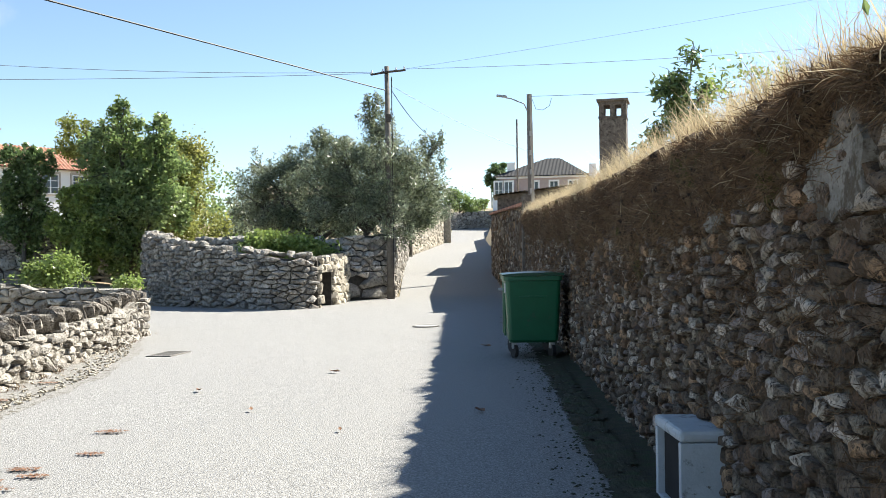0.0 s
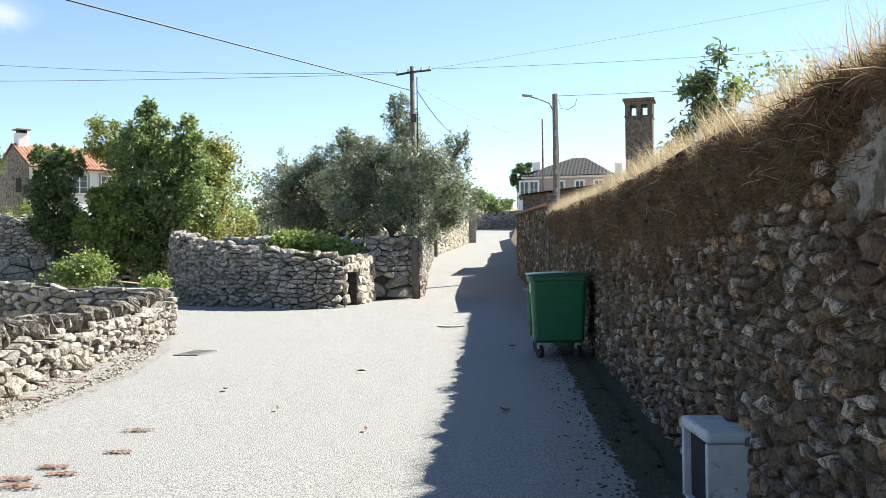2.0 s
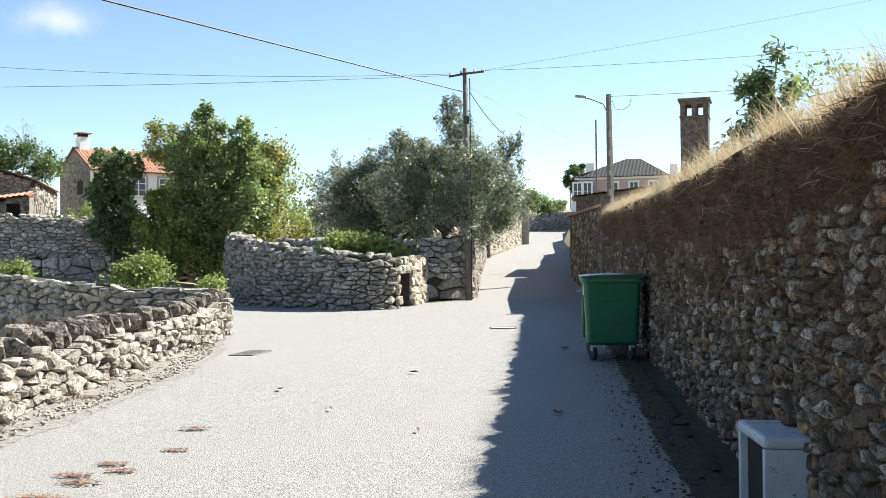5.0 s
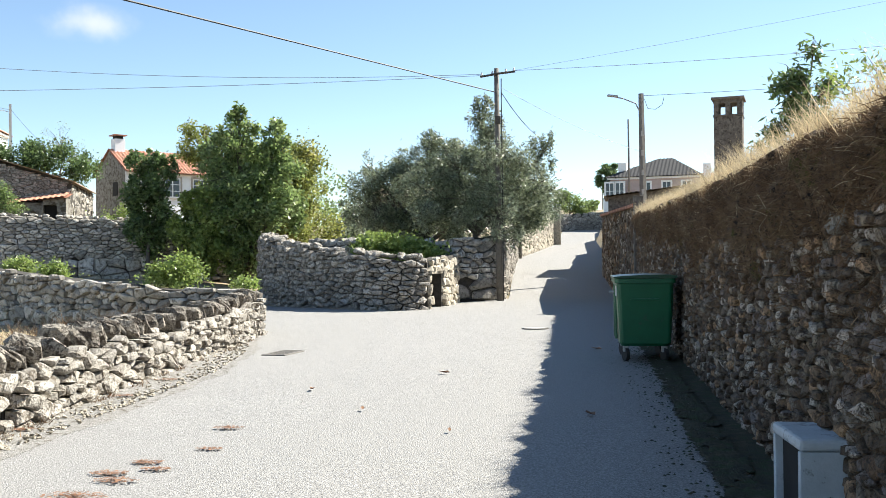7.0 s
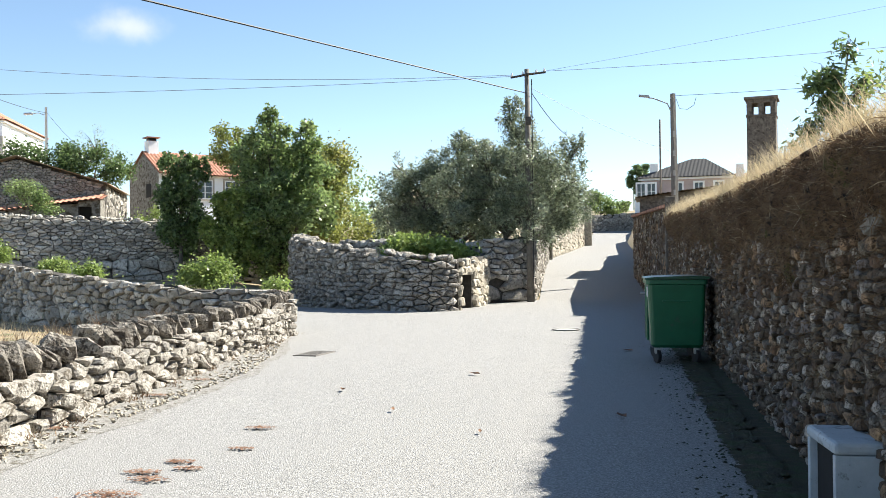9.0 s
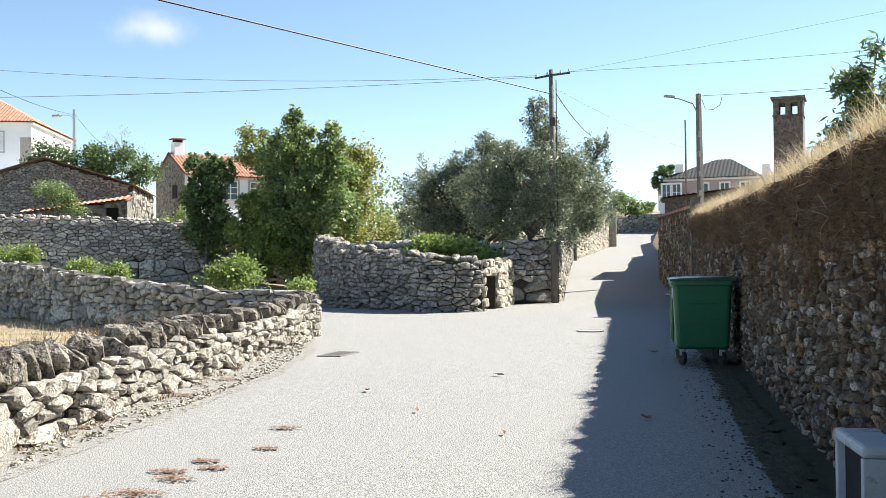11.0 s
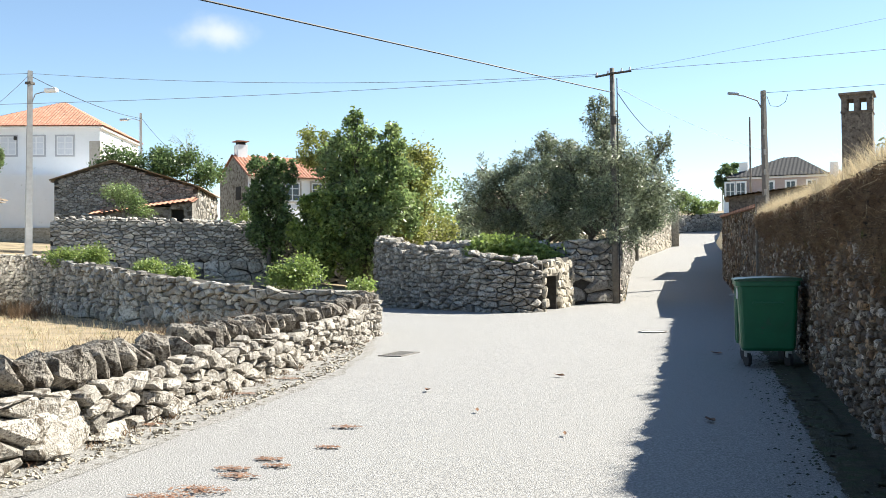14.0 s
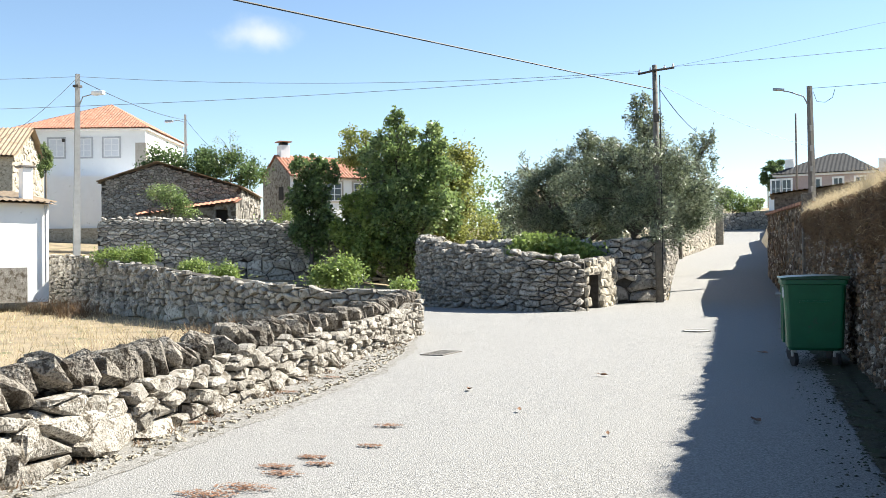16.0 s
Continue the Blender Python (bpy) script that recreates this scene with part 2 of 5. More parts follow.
def box(bm, x0, y0, z0, x1, y1, z1, bevel=0.0, m=None):
    r = bmesh.ops.create_cube(bm, size=1)
    vs = r["verts"]
    for v in vs:
        v.co = Vector(((x0 + x1) / 2 + v.co.x * (x1 - x0), (y0 + y1) / 2 + v.co.y * (y1 - y0), (z0 + z1) / 2 + v.co.z * (z1 - z0)))
    if bevel:
        es = list({e for v in vs for e in v.link_edges})
        r = bmesh.ops.bevel(bm, geom=es, offset=bevel, segments=2, affect="EDGES", profile=0.5)
        vs = list({v for f in r["faces"] for v in f.verts} | {v for v in vs if v.is_valid})
    if m is not None:
        bmesh.ops.transform(bm, matrix=m, verts=vs)
    return bm


def boxed(x0, y0, z0, x1, y1, z1, bevel=0.0, m=None):
    return box(bmesh.new(), x0, y0, z0, x1, y1, z1, bevel, m)


def tube(bm, pts, radii, sides=8, cap=True):
    """A tube along points, with a radius for each."""
    rings, last = [], None
    pts = [Vector(p) for p in pts]
    for i, p in enumerate(pts):
        d = (pts[min(i + 1, len(pts) - 1)] - pts[max(i - 1, 0)]).normalized()
        ref = Vector((0, 0, 1)) if abs(d.z) < 0.9 else Vector((1, 0, 0))
        a = d.cross(ref).normalized() if last is None else (last - d * last.dot(d)).normalized()
        last = a
        b = d.cross(a)
        rings.append([bm.verts.new(p + (a * math.cos(k * 2 * math.pi / sides) + b * math.sin(k * 2 * math.pi / sides)) * radii[i]) for k in range(sides)])
    for r0, r1 in zip(rings, rings[1:]):
        for k in range(sides):
            bm.faces.new((r0[k], r0[(k + 1) % sides], r1[(k + 1) % sides], r1[k]))
    if cap:
        bm.faces.new(rings[0][::-1])
        bm.faces.new(rings[-1])
    return bm


def tubed(pts, radii, sides=8):
    return tube(bmesh.new(), pts, radii, sides)


def smoothstep(a, b, x):
    t = min(1, max(0, (x - a) / (b - a)))
    return t * t * (3 - 2 * t)


# ---- ground ----
WALL_R = [(-30.0, 0.9), (3.4, 1.48), (7.2, 1.6), (16.0, 1.95), (28.8, 2.45), (50.0, 2.5), (75.0, 3.6), (100.0, 5.0), (140.0, 9.0)]  # y, x of the wall on the right of the road
BACK_A, BACK_D, BACK_N = Vector((-6.3, 20.4)), Vector((-0.838, 0.547)), Vector((0.547, 0.838))  # line of the field's back wall


def wall_x(y):
    return float(np.interp(y, [a for a, b in WALL_R], [b for a, b in WALL_R]))


def ground_z(x, y):
    up = max(0.0, y - 36)
    z = 0.05 * up * smoothstep(34, 44, y) + 0.0008 * max(0.0, min(y, 140) - 70) ** 2
    z = min(z, 8.5)
    d = Vector((x, y)) - BACK_A
    u, s = d.dot(BACK_D), d.dot(BACK_N)
    hill = (0.04 * min(max(u, 0), 24) + 0.085 * min(max(0, u - 24), 40) + 0.03 * min(max(0, s - 16), 40)) * smoothstep(0.25, 0.75, s) * smoothstep(9, 17, -x)
    z = max(z * smoothstep(-30, -8, x), hill)
    right = x - wall_x(y)
    if right > 0:
        top = float(np.interp(y, [-30, 3, 10, 16, 28.8, 60, 110, 200], [2.2, 2.15, 2.2, 2.35, 2.65, 4.0, 6.5, 8.5]))
        z += (max(top, z) - z) * smoothstep(0.15, 0.45, right)
    return z


def spaced(*spans):
    out = []
    for a, b, step in spans:
        out += list(np.arange(a, b, step))
    return out + [spans[-1][1]]


def ground_sheet():
    xs = spaced((-3000, -400, 650), (-400, -80, 40), (-80, -30, 4), (-30, 0.8, 0.7), (0.8, 4, 0.2), (4, 20, 1), (20, 100, 8), (100, 500, 50), (500, 3000, 500))
    ys = spaced((-3000, -400, 650), (-400, -40, 40), (-40, 0, 4), (0, 50, 0.7), (50, 140, 3), (140, 500, 30), (500, 3000, 500))
    verts = []
    for y in ys:
        for x in xs:
            rough = noise.noise((x * 0.8, y * 0.8, 3)) * 0.02
            verts.append((x, y, ground_z(x, y) - 0.03 + rough))
    w = len(xs)
    faces = [(j * w + i, j * w + i + 1, (j + 1) * w + i + 1, (j + 1) * w + i) for j in range(len(ys) - 1) for i in range(w - 1)]
    return tagged(mesh_object("ground", verts, faces, "earth", smooth=True), "dry earth and stubble round the village walls", "ground", kind="structure")


ground_sheet()
MAIN_L = [(-30, -4.55), (5.8, -4.43), (9.8, -4.55), (12.8, -4.7), (15.8, -5.2), (18.5, -6.0), (20.3, -6.6), (20.31, -8.0), (31.4, -8.0), (31.41, -5.2), (35.5, -3.2), (37.6, -1.7), (70, -2.6), (90, 0.35), (110, 1.2)]


def road_strip(name, rows, label, mat, lift=0.012, cols=14):
    """A paved strip; rows hold the two ends of each cross line."""
    verts, faces = [], []
    for (ax, ay), (bx, by) in rows:
        for k in range(cols + 1):
            f = k / cols
            x, y = ax + (bx - ax) * f, ay + (by - ay) * f
            verts.append((x, y, ground_z(x, y) * 1.0 + lift + 0.012 * noise.noise((x * 0.35, y * 0.35, 7))))
    w = cols + 1
    for j in range(len(rows) - 1):
        for k in range(cols):
            faces.append((j * w + k, j * w + k + 1, (j + 1) * w + k + 1, (j + 1) * w + k))
    return tagged(mesh_object(name, verts, faces, mat, smooth=True), label, "road", kind="structure")


ys = sorted(set(spaced((-30, 4, 4), (4, 50, 0.75), (50, 118, 3))) | {20.3, 20.31, 31.4, 31.41})
road_strip("road", [((float(np.interp(y, [a for a, b in MAIN_L], [b for a, b in MAIN_L])), y), (wall_x(y) + 0.12, y)) for y in ys],
           "sun-bleached grey asphalt village road", "asphalt")
rows = []
for i in range(40):
    f = i / 39
    p = Vector((-8, 20.6)).lerp(Vector((-31, 38)), f)
    q = Vector((-8, 31.4)).lerp(Vector((-27, 44)), f)
    rows.append(((q.x, q.y), (p.x, p.y)))
road_strip("side_road", rows, "grey asphalt side road climbing past the walls", "asphalt")
ys2 = spaced((-30, 4, 4), (4, 20, 0.1))
road_strip("verge", [((float(np.interp(y, [a for a, b in MAIN_L], [b for a, b in MAIN_L])) - 0.9, y), (float(np.interp(y, [a for a, b in MAIN_L], [b for a, b in MAIN_L])) + 0.28 + 0.12 * noise.noise((y * 1.3, 0, 0)) + 0.05 * noise.noise((y * 9, 0, 0)), y)) for y in ys2],
           "gravel verge along the dry-stone wall", "gravel", 0.016, 4)


# ---- dry-stone walls ----
def clip(poly, px, py, nx, ny):
    """Keeps what of a polygon lies behind the line through p with normal n."""
    out = []
    for i, a in enumerate(poly):
        b = poly[(i + 1) % len(poly)]
        da, db = (a[0] - px) * nx + (a[1] - py) * ny, (b[0] - px) * nx + (b[1] - py) * ny
        if da <= 0:
            out.append(a)
        if (da < 0) != (db < 0) and da != db:
            t = da / (da - db)
            out.append((a[0] + (b[0] - a[0]) * t, a[1] + (b[1] - a[1]) * t))
    return out


class Line:
    """A wall's line on the plan, by length along it."""

    def __init__(self, pts):
        self.pts = [Vector(p[:2]) for p in pts]
        self.at_len = [0.0]
        for a, b in zip(self.pts, self.pts[1:]):
            self.at_len.append(self.at_len[-1] + (b - a).length)
        self.length = self.at_len[-1]

    def spot(self, u):
        x = float(np.interp(u, self.at_len, [p.x for p in self.pts]))
        y = float(np.interp(u, self.at_len, [p.y for p in self.pts]))
        return Vector((x, y))

    def normal(self, u):
        """To the right of the way along."""
        d = (self.spot(min(u + 0.3, self.length)) - self.spot(max(u - 0.3, 0))).normalized()
        return Vector((d.y, -d.x))


def stones_on(line, base, top, w, h, gap, bulge, rng, u0=0.0, u1=None, holes=(), jag=0.05):
    """Irregular close-fitting stones over a wall's face: lists of (centre, verts, faces)."""
    u1 = line.length if u1 is None else u1
    length = u1 - u0
    lo = min(base(u0 + length * k / 20) for k in range(21))
    hi = max(top(u0 + length * k / 20) for k in range(21))
    nu, nv = max(2, round(length / w)), max(2, round((hi - lo) / h))
    du, dv = length / nu, (hi - lo) / nv
    asp = max(1.0, du / dv) ** 0.8
    seeds = {}
    for j in range(-1, nv + 1):
        for i in range(-1, nu + 1):
            if rng.random() < 0.2:
                continue
            seeds[i, j] = (u0 + (i + 0.5 + (0.5 if j % 2 else 0) - 0.25 + rng.uniform(-0.44, 0.44)) * du, lo + (j + 0.5 + rng.uniform(-0.34, 0.34)) * dv)
    made = []
    for (i, j), (su, sv) in seeds.items():
        if not (u0 <= su <= u1) or sv > top(su) or sv < base(su) - 0.05:
            continue
        if any(a < su < b and c < sv < d for a, b, c, d in holes):
            continue
        poly = [(su - 2 * du, sv - 2 * dv), (su + 2 * du, sv - 2 * dv), (su + 2 * du, sv + 2 * dv), (su - 2 * du, sv + 2 * dv)]
        for jj in range(j - 2, j + 3):
            for ii in range(i - 2, i + 3):
                o = seeds.get((ii, jj))
                if o and (ii, jj) != (i, j):
                    nx, ny = (o[0] - su) / asp ** 2, o[1] - sv
                    poly = clip(poly, (su + o[0]) / 2, (sv + o[1]) / 2, nx, ny)
        poly = clip(poly, 0, top(su) + rng.uniform(-jag, jag), 0, 1)
        poly = clip(poly, u0, 0, -1, 0)
        poly = clip(poly, u1, 0, 1, 0)
        for a, b, c, d in holes:
            if sv < d and (su <= a or su >= b):
                poly = clip(poly, a if su <= a else b, 0, 1 if su <= a else -1, 0)
            elif sv >= d and a < su < b:
                poly = clip(poly, 0, d, 0, -1)
        if len(poly) < 3:
            continue
        cu, cv = sum(p[0] for p in poly) / len(poly), sum(p[1] for p in poly) / len(poly)
        size = min(du, dv)
        out = rng.uniform(-0.2, 1.0) * bulge
        tilt_u, tilt_v = rng.uniform(-0.22, 0.22), rng.uniform(-0.3, 0.22)
        n = len(poly)
        verts = []
        ring = []
        for a in (0, 1, 2):
            for pu, pv in poly:
                r = math.hypot(pu - cu, pv - cv) or 1e-6
                k = max(0.3, 1 - gap / r)
                if a == 2:
                    k *= rng.uniform(0.58, 0.82)
                elif a == 1:
                    k *= rng.uniform(0.94, 1.0)
                qu, qv = cu + (pu - cu) * k, cv + (pv - cv) * k
                dep = (-0.09, out - 0.25 * size * 0.5, out + rng.uniform(0.0, 0.35) * bulge)[a]
                if a:
                    dep += (qu - cu) * tilt_u + (qv - cv) * tilt_v
                ring.append((qu, qv, dep))
        ring.append((cu, cv, out + bulge * rng.uniform(0.1, 0.5)))
        for qu, qv, dep in ring:
            p, nn = line.spot(qu), line.normal(qu)
            if qu < 0 or qu > line.length:
                e = line.spot(0 if qu < 0 else line.length)
                p = e
            verts.append(Vector((p.x + nn.x * dep, p.y + nn.y * dep, qv)))
        c = sum(verts, Vector()) / len(verts)
        faces = []
        for a in (0, 1):
            for k in range(n):
                k2 = (k + 1) % n
                faces.append((a * n + k, a * n + k2, (a + 1) * n + k2, (a + 1) * n + k))
        for k in range(n):
            faces.append((2 * n + k, 2 * n + (k + 1) % n, 3 * n))
        made.append((c, [v - c for v in verts], faces))
    return made


def lay(stones, parent, mat, limit=300, name="stone", key=None):
    """The nearest stones as parts, the rest as one joined part."""
    stones = sorted(stones, key=key or (lambda s: s[0].x ** 2 + s[0].y ** 2 + (1000 if s[0].y < 2 else 0)))
    for c, verts, faces in stones[:limit]:
        ob = mesh_object(name, verts, faces, mat, parent)
        ob.location = c
    if len(stones) > limit:
        vv, ff = [], []
        for c, verts, faces in stones[limit:]:
            k = len(vv)
            vv += [v + c for v in verts]
            ff += [tuple(i + k for i in f) for f in faces]
        tagged(mesh_object("stonework", vv, ff, mat, parent), kind="stuff")


def rock(rng, sx, sy, sz, n=18):
    """A rough angular boulder: the hull of points on a rounded block."""
    bm = bmesh.new()
    for _ in range(n):
        v = Vector((rng.gauss(0, 1), rng.gauss(0, 1), rng.gauss(0, 1))).normalized()
        k = max(abs(v.x), abs(v.y), abs(v.z))
        v = v / (k ** 0.6) * rng.uniform(0.85, 1.0)
        bm.verts.new((v.x * sx / 2, v.y * sy / 2, v.z * sz / 2))
    r = bmesh.ops.convex_hull(bm, input=bm.verts)
    bmesh.ops.delete(bm, geom=[g for g in r["geom_interior"] if isinstance(g, bmesh.types.BMVert)], context="VERTS")
    verts = [v.co.copy() for v in bm.verts]
    bm.verts.index_update()
    faces = [[v.index for v in f.verts] for f in bm.faces]
    bm.free()
    return verts, faces


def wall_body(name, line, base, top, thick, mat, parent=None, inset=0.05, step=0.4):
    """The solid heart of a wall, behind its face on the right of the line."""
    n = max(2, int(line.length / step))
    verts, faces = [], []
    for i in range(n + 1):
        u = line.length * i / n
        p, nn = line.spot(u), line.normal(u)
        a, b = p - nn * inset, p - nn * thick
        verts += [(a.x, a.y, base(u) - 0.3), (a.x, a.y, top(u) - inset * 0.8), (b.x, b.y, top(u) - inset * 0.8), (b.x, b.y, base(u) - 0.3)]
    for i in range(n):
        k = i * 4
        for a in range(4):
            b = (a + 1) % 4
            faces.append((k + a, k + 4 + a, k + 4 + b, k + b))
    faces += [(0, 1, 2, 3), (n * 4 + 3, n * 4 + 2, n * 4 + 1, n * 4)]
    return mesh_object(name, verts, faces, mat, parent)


def stone_wall(name, label, pts, tops, thick, w, h, mat, seed, gap=0.012, bulge=0.05, core="core", coping=0.0, limit=300, holes=(), both=False, jag=0.06, cap_lean=0.0, cap_skip=0.1, inset=0.05, cap_mat=None, low=None):
    """A rubble wall: its face lies on the right of the way along pts. tops: the height of its top at each point."""
    rng = random.Random(seed)
    line = Line(pts)

    def base(u):
        p = line.spot(u)
        n = line.normal(u)
        return ground_z(p.x + n.x * 0.1, p.y + n.y * 0.1) - 0.06

    def top(u):
        return float(np.interp(u, line.at_len, tops)) + 0.05 * noise.noise((u * 1.3, seed, 0))

    ob = thing(name, Matrix(), label, "wall", kind="structure")
    if not holes:
        wall_body("core", line, base, top, thick, core, ob, inset)
    else:
        a, b, c, d = holes[0]
        for k, (s, e) in enumerate(((0, a), (b, line.length))):
            sub = Line([line.spot(s + (e - s) * i / 12) for i in range(13)])
            wall_body("core", sub, lambda u, s=s: base(u + s), lambda u, s=s: top(u + s), thick, core, ob)
        sub = Line([line.spot(a + (b - a) * i / 3) for i in range(4)])
        wall_body("lintel_core", sub, lambda u: d + 0.3, lambda u: top(u + a), thick, core, ob)
    if low:
        stones = stones_on(line, lambda u: base(u), lambda u: base(u) + low[0], low[1], low[2], gap * 1.3, bulge * 1.3, rng, jag=0.08)
        stones += stones_on(line, lambda u: base(u) + low[0] - 0.12, top, w, h, gap, bulge, rng, jag=jag)
    else:
        stones = stones_on(line, base, top, w, h, gap, bulge, rng, holes=holes, jag=jag)
    lay(stones, ob, mat, limit)
    if both:
        back = Line([line.spot(line.length * (1 - i / 40)) + line.normal(line.length * (1 - i / 40)) * -thick for i in range(41)])
        lay(stones_on(back, lambda u: base(line.length * (1 - u / back.length)), lambda u: top(line.length * (1 - u / back.length)), w, h, gap, bulge, rng, jag=jag), ob, mat, 0)
    if coping:
        u = 0.1
        while u < line.length - 0.1:
            sx, sy, sz = coping * rng.uniform(0.8, 1.8), thick * rng.uniform(0.75, 1.15), coping * rng.uniform(0.5, 1.0)
            if cap_lean:
                sx, sz = coping * rng.uniform(0.45, 0.95), coping * rng.uniform(1.2, 1.9)
            if rng.random() > cap_skip:
                verts, faces = rock(rng, sx, sy, sz, 26)
                p, nn = line.spot(u + sx / 2), line.normal(u)
                m = Matrix.Translation((p.x - nn.x * thick * 0.48, p.y - nn.y * thick * 0.48, top(u) + sz * 0.18)) @ Matrix.Rotation(math.atan2(-nn.x, nn.y) + math.pi + rng.uniform(-0.2, 0.2), 4, "Z") @ Matrix.Rotation(cap_lean + rng.uniform(-0.2, 0.2), 4, "Y") @ Matrix.Rotation(rng.uniform(-0.12, 0.12), 4, "X")
                st = mesh_object("capstone", verts, faces, cap_mat or mat, ob)
                st.matrix_world = m
            u += sx * (1.12 if cap_lean else 0.92)
    return ob


def curve(pts, n=40):
    """A smooth line through points."""
    out, k = [], len(pts)
    for i in range(n + 1):
        f = i / n * (k - 1)
        j = min(int(f), k - 2)
        t = f - j
        p = [Vector(pts[min(max(q, 0), k - 1)]) for q in (j - 1, j, j + 1, j + 2)]
        out.append(0.5 * (2 * p[1] + (p[2] - p[0]) * t + (2 * p[0] - 5 * p[1] + 4 * p[2] - p[3]) * t * t + (3 * p[1] - p[0] - 3 * p[2] + p[3]) * t ** 3))
    return out


def along(pts, n=40):
    c = curve([(*p, 0) if len(p) == 2 else p for p in pts], n)
    return [(p.x, p.y) for p in c], [p.z for p in c]


# wall along the field, on the left of the road
p, z = along([(-4.3, -14, 0.66), (-4.45, 0, 0.62), (-4.65, 5.5, 0.58), (-4.85, 8.3, 0.56)], 30)
stone_wall("boulder_wall", "low field wall of long pale granite boulders under leaning lichened capstones", p, z, 0.5, 0.34, 0.13, "granite", 10, 0.02, 0.07, core="core", coping=0.27, cap_lean=-0.6, cap_skip=0.0, cap_mat="granite_lichen", inset=0.1, low=(0.42, 0.85, 0.24))
p, z = along([(-4.85, 8.32, 0.56), (-4.91, 9.2, 0.6), (-5.1, 10.6, 0.6), (-5.36, 13.4, 0.62), (-5.72, 17.2, 0.68), (-6.1, 20.2, 0.78)], 50)
stone_wall("field_wall", "low dry-stone wall of pale lichened granite with leaning capstones", p, z, 0.5, 0.29, 0.125, "granite", 11, 0.018, 0.085, core="core", cap_mat="granite_lichen", coping=0.24, cap_lean=-0.55, cap_skip=0.1, inset=0.1)
# the field's back wall, seen across the field
p, z = along([(-31, 36.6, 2.2), (-24.3, 32.2, 2.05), (-19, 28.0, 1.75), (-13.9, 23.6, 1.38), (-9.8, 20.9, 1.1), (-7.4, 20.15, 0.98), (-6.2, 20.25, 0.93)], 50)
stone_wall("back_wall", "grey dry-stone wall retaining the side road above the field", p, z, 0.6, 0.3, 0.13, "granite_grey", 12, 0.014, 0.1, inset=0.09, low=(0.5, 0.55, 0.26))
# round enclosure
p, z = along([(-11.4, 40.5, 2.5), (-11.2, 36.6, 2.5), (-9.6, 33.6, 2.15), (-7.9, 31.5, 1.92), (-5.75, 29.7, 1.72), (-4.5, 29.5, 1.6), (-3.85, 29.95, 1.6)], 60)
stone_wall("round_wall", "curved dry-stone enclosure wall of grey granite rubble", p, z, 0.55, 0.34, 0.135, "granite", 13, 0.016, 0.12, coping=0.28, cap_skip=0.3, inset=0.1)
# jamb end of the enclosure, set-back wall and the roadside walls
p, z = along([(-3.82, 29.98, 1.6), (-3.5, 33.0, 1.68), (-3.45, 34.2, 1.75), (-3.4, 35.3, 1.85)], 16)
stone_wall("niche_wall", "dry-stone end wall with a low dark stone niche", p, z, 0.6, 0.5, 0.25, "granite_warm", 14, 0.016, 0.07, holes=[(0.35, 1.9, -0.3, 1.14)])
tagged(part("niche_back", boxed(-4.6, 30.0, 0, -4.4, 32.4, 1.5), "core"), "dark back of the stone niche", "wall", kind="structure")
tagged(part("niche_lintel", boxed(-0.3, -0.95, 1.1, 0.04, 0.95, 1.3, 0.03, Matrix.Translation((-3.72, 31.1, 0)) @ Matrix.Rotation(-0.1, 4, "Z")), "granite_warm"), "long granite lintel over the niche", "wall", kind="structure")
p, z = along([(-4.6, 35.1, 2.2), (-3.6, 35.3, 2.35), (-2.9, 35.9, 2.45), (-2.35, 36.6, 2.45), (-1.82, 36.95, 2.6)], 12)
stone_wall("gate_wall", "rough wall of large granite boulders beside the pole", p, z, 0.6, 0.42, 0.19, "granite_grey", 15, 0.024, 0.13, inset=0.1, low=(1.0, 0.8, 0.65))
p, z = along([(-1.85, 37.15, 2.65), (-2.1, 50, 3.3), (-2.3, 60, 3.7), (-2.45, 69, 4.1)], 60)
stone_wall("roadside_wall", "tall pale granite wall climbing along the lane", p, z, 0.5, 0.42, 0.2, "granite", 16, 0.012, 0.06, core="granite_warm", inset=0.02)
p, z = along([(-2.4, 69.5, 4.3), (-1.2, 79, 5.0), (0.1, 88, 5.6)], 20)
stone_wall("upper_lane_wall", "sunlit ochre stone wall further up the lane", p, z, 0.6, 0.45, 0.26, "granite_warm", 17, 0.012, 0.03)
p, z = along([(-1.5, 104, 6.5), (3.0, 108, 6.6), (9, 108, 7.0)], 10)
stone_wall("end_wall", "pale stone wall where the lane turns", p, z, 0.6, 0.45, 0.26, "granite", 18, 0.012, 0.03)
# terrace wall below the barn
p, z = along([(-26.4, 37.6, 3.65), (-24, 38.6, 3.65), (-18.5, 41.5, 3.45), (-13.5, 44.0, 3.0)], 40)
stone_wall("terrace_wall", "tall grey dry-stone terrace wall below the barn", p, z, 0.6, 0.34, 0.145, "granite_grey", 19, 0.011, 0.12, coping=0.22, cap_skip=0.15, inset=0.1, low=(1.0, 0.62, 0.36))
p, z = along([(-13.6, 43.6, 1.9), (-10.8, 44, 1.9)], 10)
stone_wall("yard_wall", "low shaded stone wall under the trees", p, z, 0.5, 0.7, 0.4, "granite_grey", 20, 0.02, 0.08)
p, z = along([(-10.2, 39.5, 2.3), (-7, 37.6, 2.35), (-4.5, 36.6, 2.2)], 16)
stone_wall("inner_wall", "dark inner cross wall of the stone enclosure", p, z, 0.5, 0.4, 0.18, "granite_grey", 21, 0.02, 0.08, coping=0.3)

